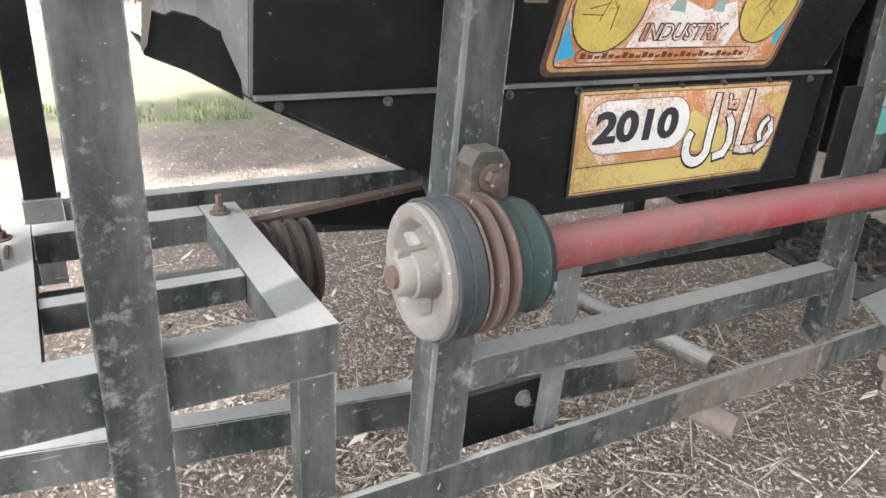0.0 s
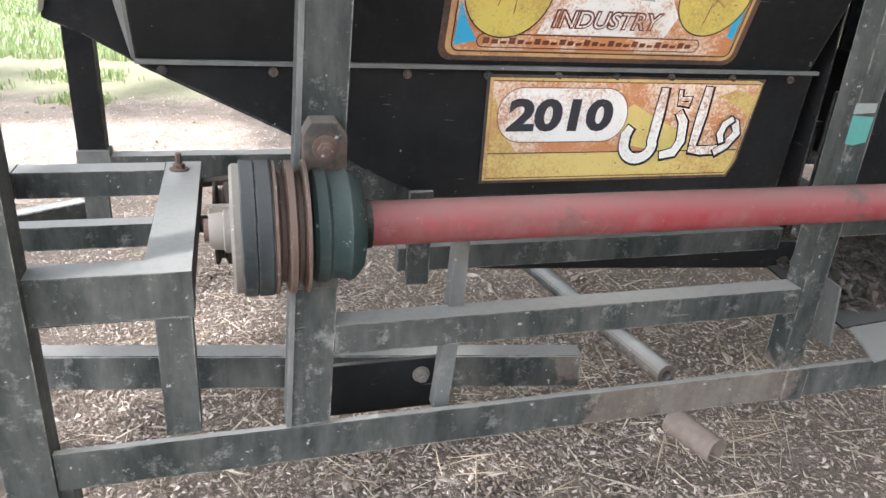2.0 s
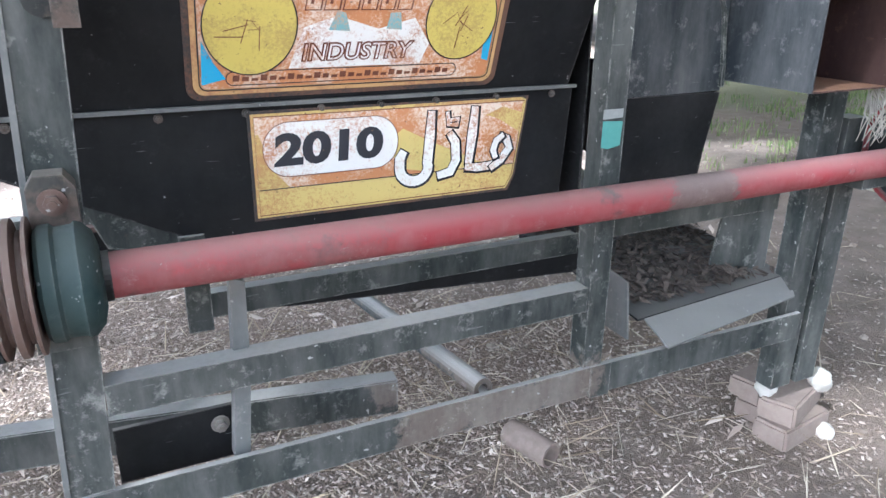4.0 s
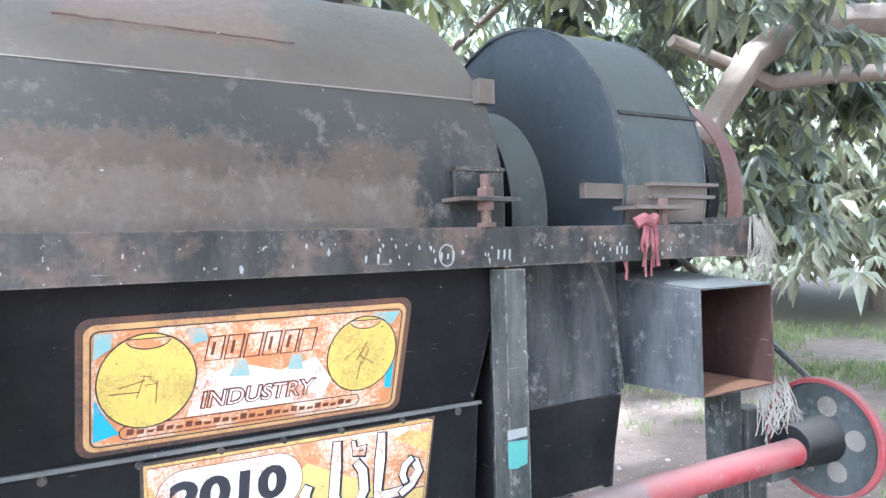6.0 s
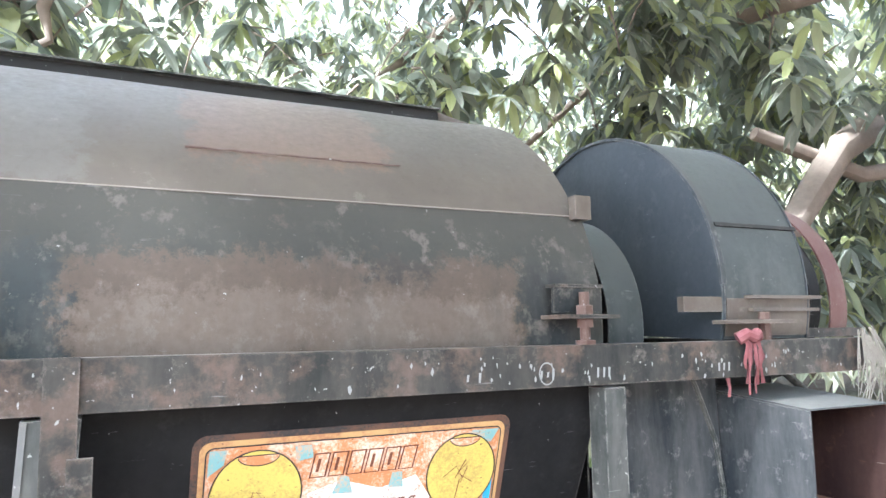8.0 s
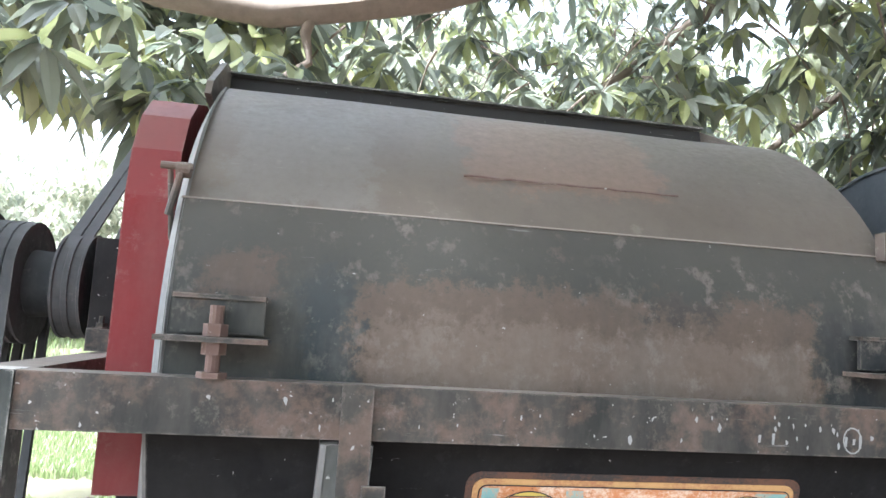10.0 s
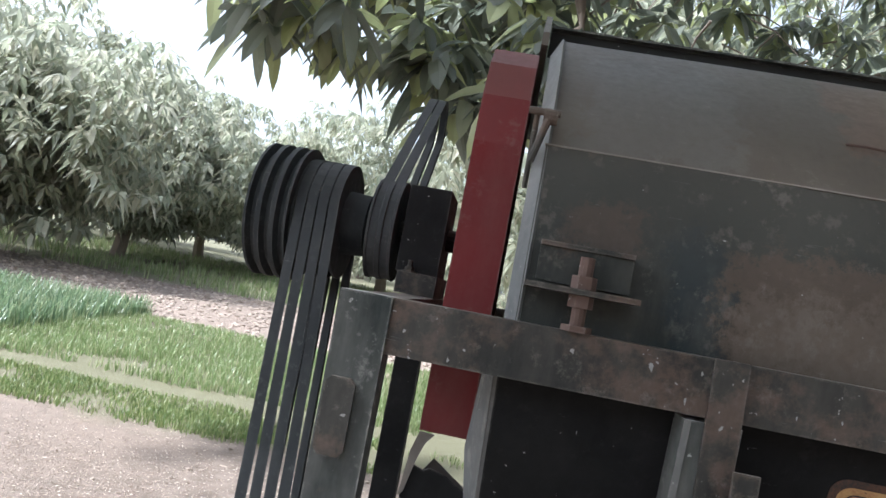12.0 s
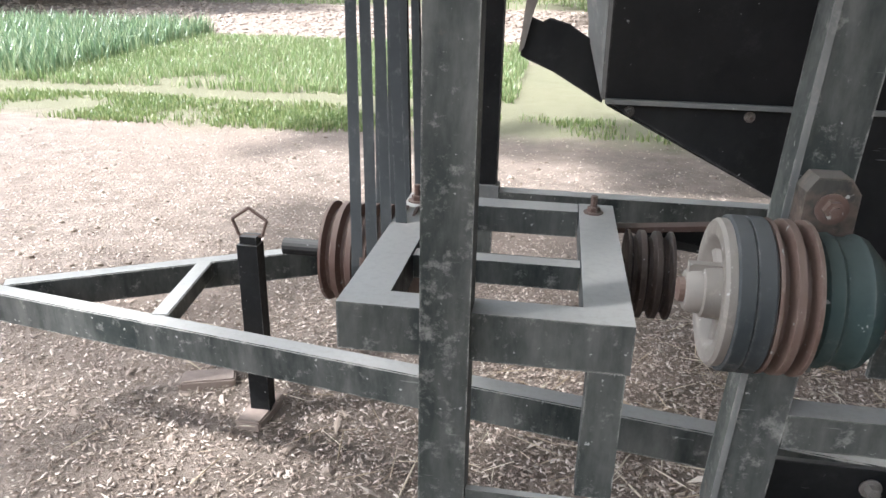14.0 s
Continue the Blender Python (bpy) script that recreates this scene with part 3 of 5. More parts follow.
def belt(x, w, y0, z0, r0, y1, z1, r1, x1=None):
    """A V-belt as a closed band round two pulleys."""
    bm = bmesh.new()
    xa, xb = x, x if x1 is None else x1
    d = math.atan2(z1 - z0, y1 - y0)
    off = math.acos(max(-1, min(1, (r0 - r1) / math.hypot(y1 - y0, z1 - z0))))
    pts = []
    for i in range(17):
        a = d + off + (2 * math.pi - 2 * off) * i / 16
        pts.append((y0 + r0 * math.cos(a), z0 + r0 * math.sin(a), a))
    for i in range(17):
        a = d - off + 2 * off * i / 16
        pts.append((y1 + r1 * math.cos(a), z1 + r1 * math.sin(a), a))
    rings = []
    for k, (y, z, a) in enumerate(pts):
        x = xa if k < 17 else xb
        o = Vector((0, math.cos(a), math.sin(a))) * 0.011
        rings.append([bm.verts.new(p) for p in ((x - w / 2, y, z), (x + w / 2, y, z), (x + w * 0.4, y - o.y, z - o.z), (x - w * 0.4, y - o.y, z - o.z))])
    for r0_, r1_ in zip(rings, rings[1:] + rings[:1]):
        for i in range(4):
            bm.faces.new((r0_[i], r0_[(i + 1) % 4], r1_[(i + 1) % 4], r1_[i]))
    return bm


part("side_belt", belt(-0.050, 0.026, AY, AZ, 0.125, AY + 0.50, AZ + 0.40, 0.085), RUBBER, T)
part("side_belt", belt(-0.020, 0.026, AY, AZ, 0.125, AY + 0.50, AZ + 0.40, 0.085), RUBBER, T)
for i in range(4):
    part("drive_belt", belt(-0.147 + i * 0.032, 0.0235, LY, LZ, 0.110, AY, AZ, 0.149, -0.233 + i * 0.0272), RUBBER, T)

# ---- belt table in front of it
tbl = part("table_front", box((-0.080, 0.905, 0.668), (0.375, 0.958, 0.750)), FRAME, T)
part("table_left", box((-0.080, 0.960, 0.690), (-0.005, 1.50, 0.749)), FRAME, T)
part("table_right", box((0.300, 0.960, 0.690), (0.375, 1.50, 0.749)), FRAME, T)
part("table_back", box((-0.003, 1.44, 0.690), (0.298, 1.50, 0.748)), FRAME, T)
part("table_bar", box((-0.003, 1.13, 0.700), (0.298, 1.165, 0.745)), FRAME, T)
part("table_leg", box((0.312, 0.908, 0.434), (0.370, 0.950, 0.6675)), FRAME, T)
part("table_apron", box((0.05, 1.10, 0.56), (0.30, 1.11, 0.64)), BLACK, T)
for x in (-0.055, 0.33):
    hexbolt((x, 1.44, 0.749), (0, 0, 1), 0.013, 0.011, 0.02, RUST, T, "adjusting_bolt")
hook_leg = part("front_foot", box((0.075, F + 0.02, 0.17), (0.15, F + 0.075, 0.36)), FRAME, T)

# ---- drawbar
def beam(a, b, h=0.085, w=0.05, name="draw_beam"):
    return part(name, bar(a, b, w, h), FRAME, T)


beam((-1.26, 1.508, 0.40), (1.2, 1.10, 0.40))
beam((-1.24, 1.545, 0.399), (-0.03, 2.24, 0.399))
beam((-0.72, 1.44, 0.4015), (-0.77, 1.80, 0.4015), 0.05, 0.045, "draw_strut")
part("draw_upright", box((-0.02, 2.20, 0.32), (0.05, 2.24, 0.4495)), FRAME, T)
jack = part("jack_leg", box((-0.574, 1.605, 0.02), (-0.517, 1.650, 0.540)), BLACK, T)
part("jack_cap", box((-0.566, 1.610, 0.541), (-0.520, 1.645, 0.563)), BLACK, jack)
hexring = [(-0.032, 0.0), (-0.048, 0.045), (0.0, 0.078), (0.048, 0.045), (0.032, 0.0)]
bm = bmesh.new()
for (a, b), (c, d) in zip(hexring, hexring[1:] + hexring[:1]):
    r = rod((-0.543 + a, 1.63, 0.560 + b), (-0.543 + c, 1.63, 0.560 + d), 0.0045, 8)
    me = bpy.data.meshes.new("t")
    r.to_mesh(me)
    r.free()
    bm.from_mesh(me)
    bpy.data.meshes.remove(me)
part("jack_ring", bm, RUST, jack)

# ---- front drive shaft with its big pulley
PY, PZ = 0.800, 0.862
pul = part("drive_pulley", lathe([(0.466, 0.030), (0.462, 0.060), (0.444, 0.070), (0.441, 0.074), (0.441, 0.089), (0.445, 0.093), (0.498, 0.093), (0.498, 0.030)], (0, PY, PZ)), CAST, T, "dusty cast pulley with grey belt and rusty grooves", smooth=True)
part("belt_band", lathe([(0.454, 0.091), (0.454, 0.096), (0.456, 0.098), (0.473, 0.098), (0.4745, 0.0955), (0.476, 0.098), (0.494, 0.098), (0.4965, 0.096), (0.4965, 0.091)], (0, PY, PZ)), RUBBER, pul, smooth=True)
part("groove_ring", lathe(grooved(0.4985, 0.546, 0.097, 2, 0.018, 0.04), (0, PY, PZ)), RUST, pul, smooth=True)
part("hub", lathe([(0.411, 0.010), (0.411, 0.024), (0.415, 0.028), (0.430, 0.030), (0.432, 0.034), (0.47, 0.037), (0.47, 0.010)], (0, PY, PZ), seg=14), CAST, pul, smooth=True)
part("hub_key", box((0.413, PY - 0.006, PZ + 0.012), (0.455, PY + 0.006, PZ + 0.037)), CAST, pul)
for i in range(3):
    a = math.pi / 6 + i * 2 * math.pi / 3
    part("spoke", rod((0.466, PY + 0.025 * math.cos(a), PZ + 0.025 * math.sin(a)), (0.463, PY + 0.078 * math.cos(a), PZ + 0.078 * math.sin(a)), 0.013, 10), CAST, pul)
part("shaft_stub", rod((0.404, PY, PZ), (0.60, PY, PZ), 0.016), RUST, T)
house = part("bearing_cup", lathe([(0.551, 0.03), (0.551, 0.076), (0.557, 0.083), (0.572, 0.084), (0.577, 0.079), (0.598, 0.080), (0.603, 0.084), (0.612, 0.081), (0.624, 0.068), (0.630, 0.045), (0.630, 0.03)], (0, PY, PZ), seg=24), GREEN, T, "chipped green bearing cup", smooth=True)
arm = [(0.548, 0.885), (0.612, 0.885), (0.612, 0.985), (0.598, 1.004), (0.560, 1.004), (0.548, 0.985)]
part("bearing_arm", plate([(x, 0.846, z) for x, z in arm], (0, 1, 0), 0.044), RAIL, house, bevel=0.006)
for k in range(6):
    a = 0.3 + k * math.pi / 3
    c = Vector((0.6035, PY + 0.066 * math.cos(a), PZ + 0.066 * math.sin(a)))
    part("cup_rib", rod(c - Vector((0.03, 0, 0)), c + Vector((0.014, 0, 0)), 0.010, 8), GREEN, house)
part("bearing_post", box((0.525, 0.845, 0.735), (0.600, 0.8905, 0.80)), FRAME, house)
hexbolt((0.580, 0.8445, 0.966), (0, -1, 0), 0.0125, 0.011, 0.0, RUST, T)
part("drive_tube", lathe([(0.628, 0.02), (0.628, 0.034), (2.39, 0.034), (2.39, 0.02)], (0, PY, PZ), seg=32), RED, T, "worn red drive tube", smooth=True)
part("tube_collar", lathe([(0.6285, 0.034), (0.6285, 0.037), (0.640, 0.037), (0.640, 0.034)], (0, PY, PZ), seg=32), BLACK, T)
# hand wheel like flywheel at its right end
fw = part("flywheel", lathe([(2.518, 0.147), (2.518, 0.157), (2.521, 0.16), (2.540, 0.16), (2.543, 0.157), (2.543, 0.147)], (0, PY + 0.01, PZ + 0.01)), RED, T, "belt wheel with a red rim", smooth=True)
bm = lathe([(2.53, 0.03), (2.53, 0.148), (2.54, 0.148), (2.54, 0.03)], (0, PY + 0.01, PZ + 0.01))
part("wheel_web", bm, FANRIM, fw, smooth=True)
# pale discs stand in for through holes with bright ground behind
for i in range(5):
    a = 0.5 + i * 2 * math.pi / 5
    c = Vector((2.5285, PY + 0.01 + 0.088 * math.cos(a), PZ + 0.01 + 0.088 * math.sin(a)))
    part("web_hole_disc", rod(c, c - Vector((0.003, 0, 0)), 0.026, 20), CAST, fw)
part("wheel_hub", lathe([(2.39, 0.02), (2.39, 0.055), (2.53, 0.062), (2.53, 0.02)], (0, PY + 0.01, PZ + 0.01)), BLACK, fw, smooth=True)
part("wheel_support", box((2.30, 0.80, 0.80), (2.47, 0.915, 0.832)), FRAME, T)

# ---- fan on the right
FY, FZ, FR = 1.42, 1.555, 0.468
part("fan_casing", arc_sheet(1.98, 2.275, FY, FZ, FR, -14, 194, 0.004, 40, 2), FANRIM, T, "blue-black rolled fan casing", smooth=True)
for x in (1.982, 2.271):
    pts = [(x, FY - (FR + 0.004) * math.cos(radians(a)), FZ + (FR + 0.004) * math.sin(radians(a))) for a in range(-14, 196, 6)]
    part("fan_side", plate(pts, (1 if x < 2.1 else -1, 0, 0), 0.004), FANSIDE, T)
part("fan_seam", arc_sheet(1.975, 1.990, FY, FZ, FR + 0.006, 2, 178, 0.008, 40, 1), BLUEBLACK, T, smooth=True)
part("fan_joint", arc_sheet(1.996, 2.278, FY, FZ, FR + 0.005, 20.0, 21.2, 0.006, 2, 1), BLACK, T)
part("fan_base_band", arc_sheet(1.99, 2.276, FY, FZ, FR + 0.003, -13, -2, 0.004, 6, 1), BROWN, T, "brown dusty band at the foot of the fan", smooth=True)
part("fan_flange", box((1.86, 0.955, 1.507), (2.04, 0.975, 1.542)), BROWN, T)
# three black sheets added to fill see-through gaps with darkness
part("dark_gap_side", box((1.652, 1.06, 0.70), (1.656, 1.94, 1.415)), BLACK, T)
part("dark_gap_back", box((1.30, 1.30, 0.72), (1.68, 1.306, 1.05)), BLACK, T)
part("dark_gap_strip", box((2.045, 1.10, 1.2925), (2.298, 1.106, 1.353)), BLACK, T)
part("fan_flange", box((2.05, 0.925, 1.538), (2.29, 0.9645, 1.546)), BROWN, T)
part("flange_foot", box((2.06, 0.935, 1.508), (2.29, 0.96, 1.516)), BROWN, T)
part("fan_clamp", box((1.95, 0.885, 1.478), (2.14, 0.96, 1.487)), BROWN, T)
part("fan_clamp_bolt", rod((2.07, 0.915, 1.44), (2.07, 0.915, 1.505), 0.014, 8), RUST, T)
part("small_elbow", arc_sheet(1.735, 1.84, 1.36, 1.478, 0.29, -9, 130, 0.004, 24, 1), FANRIM, T, smooth=True)
# black plate painted in for the dark opening at the elbow's side
part("elbow_dark_opening", plate([(1.737, 1.36 - 0.287 * math.cos(radians(a)), 1.478 + 0.287 * math.sin(radians(a))) for a in range(-9, 131, 7)] + [(1.737, 1.5, 1.45)], (1, 0, 0), 0.004), BLACK, T)
part("belt_guard", arc_sheet(2.54, 2.61, FY, FZ - 0.02, 0.335, -13, 150, 0.006, 30, 1), DULLRED, T, "red-brown arched belt guard", smooth=True)
part("guard_foot", box((2.391, 1.06, 1.440), (2.63, 1.13, 1.465)), RAIL, T)
part("fan_wheel", lathe([(2.555, 0.21), (2.555, 0.26), (2.60, 0.26), (2.60, 0.21)], (0, FY, FZ)), BLACK, T, smooth=True)
part("fan_shaft", rod((2.2, FY, FZ), (2.64, FY, FZ), 0.025), BLACK, T)
# casing below the rail
part("volute_front", plate([(1.70, 1.04, 1.42), (2.03, 1.04, 1.42), (2.038, 1.04, 1.06), (2.038, 1.04, 1.02), (1.70, 1.03, 1.02)], (0, 1, 0), 0.004), BLUEBLACK, T)
part("volute_lower", plate([(1.66, 1.035, 1.018), (2.035, 1.035, 1.018), (1.99, 1.035, 0.80), (1.66, 1.035, 0.80)], (0, 1, 0), 0.004), BLACK, T)
part("volute_side", plate([(2.035, 1.041, 1.05), (2.035, 1.9, 1.05), (2.0, 1.9, 0.78), (2.0, 1.041, 0.78)], (-1, 0, 0), 0.004), BLACK, T)
part("volute_back", box((1.66, 1.95, 0.78), (2.30, 1.96, 1.42)), BLACK, T)
# outlet duct: a square box open to the front
DX0, DX1, DY, DZ0, DZ1 = 2.042, 2.305, 0.790, 1.045, 1.292
duct = part("outlet_duct", plate([(DX0, DY, DZ1 - 0.004), (DX1, DY, DZ1 - 0.004), (DX1, 1.45, DZ1 + 0.056), (DX0, 1.45, DZ1 + 0.056)], (0, 0, 1), 0.004), BLUEBLACK, T, "open square sheet-metal outlet duct, rusty inside")
part("duct_side", plate([(DX0, DY, DZ0), (DX0, DY, DZ1 - 0.005), (DX0, 1.45, DZ1 + 0.054), (DX0, 1.45, DZ0)], (1, 0, 0), 0.004), BLUEBLACK, duct)
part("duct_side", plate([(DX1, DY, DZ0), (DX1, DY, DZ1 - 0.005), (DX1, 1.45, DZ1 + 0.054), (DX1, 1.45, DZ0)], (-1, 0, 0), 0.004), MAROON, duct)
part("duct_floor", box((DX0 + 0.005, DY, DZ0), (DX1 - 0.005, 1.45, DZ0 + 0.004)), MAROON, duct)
part("duct_back", box((DX0, 1.455, DZ0), (DX1, 1.46, DZ1 + 0.056)), BLACK, duct)
part("volute_weld", limb([(1.93, 1.037, 1.40), (1.975, 1.036, 1.30), (2.015, 1.036, 1.20), (2.034, 1.036, 1.08), (2.036, 1.036, 1.03)], 0.006, 0.008, 6), FRAME, duct)
part("duct_stay", rod((2.06, 1.2, 1.05), (2.04, 1.2, 0.86), 0.009, 8), BLACK, T)
part("duct_stay", rod((2.14, 1.2, 1.05), (2.13, 1.2, 0.84), 0.009, 8), BLACK, T)
part("tail_board", box((1.99, 1.40, 0.74), (2.36, 1.42, 0.86)), FRAME, T)
# tray under the right end
part("chaff_tray", plate([(1.76, 0.93, 0.50), (2.29, 0.95, 0.52), (2.29, 1.9, 0.60), (1.76, 1.9, 0.60)], (0, 0, 1), 0.006), BLACK, T)
part("tray_lip", plate([(1.80, 0.86, 0.45), (2.27, 0.90, 0.48), (2.29, 0.95, 0.52), (1.78, 0.93, 0.50)], (0, -0.3, 1), 0.005), DUSTY, T, "dusty bent tray lip")
part("tray_cheek", plate([(1.72, 0.91, 0.47), (1.72, 1.02, 0.47), (1.72, 1.02, 0.62), (1.72, 0.93, 0.61)], (-1, 0, 0), 0.005), DUSTY, T)
part("tray_wall", plate([(2.10, 1.05, 0.52), (2.26, 1.0, 0.52), (2.26, 1.0, 0.74), (2.13, 1.05, 0.70)], (0, 1, 0), 0.006), FRAME, T)
part("tray_bar", box((1.64, 1.00, 0.70), (2.27, 1.03, 0.745)), FRAME, T)
part("stay_rod", rod((2.33, 1.10, 1.36), (2.75, 0.98, 0.98), 0.011, 8), FRAME, T)



# ---------------------------------------------------------------- the two painted plates
def sticker(name, c1, c2=None, amount=0.5, scale=55):
    m, nt, b = material(name)
    n1, n2 = noise_tex(nt, 9, 6, 0.7), noise_tex(nt, scale * 3, 6, 0.8)
    f = ramp(nt, math_node(nt, "ADD", math_node(nt, "MULTIPLY", n1, 0.55), math_node(nt, "MULTIPLY", n2, 0.45)), [(amount - 0.05, (0, 0, 0)), (amount + 0.05, (1, 1, 1))])
    col = mix(nt, f, c1, c2 or (0.42, 0.17, 0.06))
    col = mix(nt, ramp(nt, noise_tex(nt, 130, 4, 0.6), [(0.66, (0, 0, 0)), (0.72, (1, 1, 1))]), col, (0.16, 0.09, 0.05))
    finish(nt, b, col, 0.6, n2, 0.15)
    return m


S_YELLOW = sticker("plate_yellow", (0.64, 0.49, 0.16), (0.50, 0.27, 0.10), 0.53)
S_BORDER = sticker("plate_tan_border", (0.56, 0.34, 0.14), (0.40, 0.19, 0.09), 0.52)
TEALPAINT = plain("teal_paint", (0.06, 0.24, 0.21), (0.12, 0.33, 0.29), 60, 0.6, 0.1)
S_GOLD = sticker("plate_gold", (0.62, 0.49, 0.11), (0.46, 0.33, 0.09), 0.53)
S_WHITE = sticker("plate_white", (0.80, 0.76, 0.70), (0.50, 0.22, 0.10), 0.545)
S_RUST = sticker("plate_orange_rust", (0.55, 0.23, 0.09), (0.76, 0.62, 0.48), 0.525)
S_BLUE = sticker("plate_blue", (0.05, 0.38, 0.62), (0.50, 0.25, 0.10), 0.57)
S_TEAL = sticker("plate_teal", (0.22, 0.42, 0.42), (0.55, 0.35, 0.22), 0.5)
S_INK = sticker("plate_ink", (0.022, 0.022, 0.028), (0.10, 0.06, 0.04), 0.60)
S_LINE = sticker("plate_brown_line", (0.15, 0.05, 0.025), (0.28, 0.12, 0.05), 0.58)
S_HALO = sticker("plate_rusted_edge", (0.13, 0.065, 0.04), (0.04, 0.035, 0.033), 0.5)


def plate_frame(origin, up):
    """A pose whose x runs along the machine and whose y runs up the panel."""
    x, y = Vector((1, 0, 0)), Vector(up).normalized()
    z = x.cross(y)
    return Matrix.Translation(origin) @ Matrix((x, y, z)).transposed().to_4x4()


def flat(points, lift, m, t=0.0006):
    bm = bmesh.new()
    a = [bm.verts.new(m @ Vector((u, v, lift))) for u, v in points]
    b = [bm.verts.new(m @ Vector((u, v, lift - t))) for u, v in points]
    bm.faces.new(a)
    for i in range(len(a)):
        j = (i + 1) % len(a)
        bm.faces.new((a[i], b[i], b[j], a[j]))
    return bm


def rounded(x0, y0, x1, y1, r, seg=6):
    pts = []
    for cx, cy, a0 in ((x1 - r, y1 - r, 0), (x0 + r, y1 - r, 90), (x0 + r, y0 + r, 180), (x1 - r, y0 + r, 270)):
        pts += [(cx + r * math.cos(radians(a0 + 90 * i / seg)), cy + r * math.sin(radians(a0 + 90 * i / seg))) for i in range(seg + 1)]
    return pts


def ellipse(cx, cy, rx, ry, n=40, a0=0, a1=360):
    return [(cx + rx * math.cos(radians(a0 + (a1 - a0) * i / n)), cy + ry * math.sin(radians(a0 + (a1 - a0) * i / n))) for i in range(n if a1 - a0 == 360 else n + 1)]


def outline(points, w, lift, m):
    """A thin closed line along the points."""
    bm = bmesh.new()
    n = len(points)
    c = Vector((sum(p[0] for p in points) / n, sum(p[1] for p in points) / n, 0))
    ins, outs = [], []
    for i, (u, v) in enumerate(points):
        a, b = Vector((*points[i - 1], 0)), Vector((*points[(i + 1) % n], 0))
        d = (b - a).normalized()
        nrm = Vector((-d.y, d.x, 0))
        ins.append(bm.verts.new(m @ (Vector((u, v, lift)) + nrm * w / 2)))
        outs.append(bm.verts.new(m @ (Vector((u, v, lift)) - nrm * w / 2)))
    for i in range(n):
        j = (i + 1) % n
        bm.faces.new((ins[i], ins[j], outs[j], outs[i]))
    return bm


def lettering(text, size, m, lift, mat, parent, name, shear=0.0, bold=0.0, stretch=1.0):
    cu = bpy.data.curves.new(name, "FONT")
    cu.body, cu.size, cu.shear, cu.offset, cu.resolution_u = text, size, shear, bold, 4
    tmp = new("tmp", cu)
    me = bpy.data.meshes.new_from_object(tmp.evaluated_get(bpy.context.evaluated_depsgraph_get()))
    bpy.data.objects.remove(tmp)
    me.transform(m @ Matrix.Translation((0, 0, lift)) @ Matrix.Diagonal((stretch, 1, 1, 1)))
    me.materials.clear()
    me.materials.append(mat)
    ob = new(name, me)
    ob.parent = parent
    ob.matrix_parent_inverse = Matrix.Translation(-thresher.location) if parent is thresher else parent.matrix_world.inverted()
    return ob


# upper plate, on the leaning panel
slope = Vector((0, -0.115, 0.348)).normalized()
M1 = plate_frame((0.811, 1.0525, 1.073), slope)
W1, H1 = 0.585, 0.232
p1 = part("maker_plate", flat(rounded(0, 0, W1, H1, 0.02), 0.002, M1, 0.002), S_BORDER, T, "yellow, orange and white painted plate, flaking and rust-stained")
part("rusted_edge", flat(rounded(-0.012, -0.010, W1 + 0.012, H1 + 0.012, 0.025), 0.0008, M1, 0.0006), S_HALO, p1)
part("field", flat(rounded(0.012, 0.012, W1 - 0.012, H1 - 0.012, 0.014), 0.003, M1), S_RUST, p1)
part("white_field", flat([(0.165, 0.045), (0.42, 0.045), (0.435, 0.085), (0.40, 0.135), (0.33, 0.115), (0.25, 0.14), (0.19, 0.12)], 0.004, M1), S_WHITE, p1)
for q in ([(0.014, 0.02), (0.055, 0.03), (0.035, 0.06), (0.016, 0.10)], [(0.555, 0.05), (0.57, 0.045), (0.57, 0.125), (0.553, 0.105)]):
    part("blue_corner", flat(q, 0.004, M1), S_BLUE, p1)
for q in ([(0.014, 0.17), (0.04, 0.19), (0.045, 0.217), (0.016, 0.217)], [(0.165, 0.185), (0.195, 0.19), (0.19, 0.215), (0.16, 0.215)], [(0.505, 0.20), (0.555, 0.19), (0.57, 0.217), (0.51, 0.217)], [(0.235, 0.115), (0.275, 0.112), (0.265, 0.145), (0.25, 0.15)], [(0.345, 0.115), (0.375, 0.113), (0.37, 0.145), (0.35, 0.145)]):
    part("teal_patch", flat(q, 0.0047, M1), S_TEAL, p1)
for cx, cy, rx, ry in ((0.098, 0.125, 0.080, 0.088), (0.496, 0.132, 0.074, 0.080)):
    part("roundel", flat(ellipse(cx, cy, rx, ry), 0.0055, M1), S_GOLD, p1, "yellow roundel")
    part("roundel_line", outline(ellipse(cx, cy, rx, ry), 0.0022, 0.0063, M1), S_INK, p1)
    part("roundel_cap", flat([(cx + rx * 0.45 * math.cos(a), cy + ry * 0.90 + ry * 0.22 * math.sin(a)) for a in (math.pi + i * math.pi / 10 for i in range(11))], 0.0062, M1), S_RUST, p1)
    part("cap_line", outline([(cx + rx * 0.45 * math.cos(a), cy + ry * 0.90 + ry * 0.22 * math.sin(a)) for a in (math.pi + i * math.pi / 10 for i in range(11))], 0.0018, 0.0069, M1), S_INK, p1)
    rr = random.Random(int(cx * 1000))
    for k in range(7):
        a = rr.uniform(0, 6.28)
        u, v, L = cx + rr.uniform(-0.02, 0.02), cy + rr.uniform(-0.02, 0.02), rr.uniform(0.02, 0.05)
        d = (math.cos(a) * L, math.sin(a) * L)
        part("crack", flat([(u, v), (u + d[0], v + d[1]), (u + d[0] * 0.97 - d[1] * 0.03, v + d[1] * 0.97 + d[0] * 0.03), (u - d[1] * 0.03, v + d[0] * 0.03)], 0.0062, M1), S_LINE, p1)
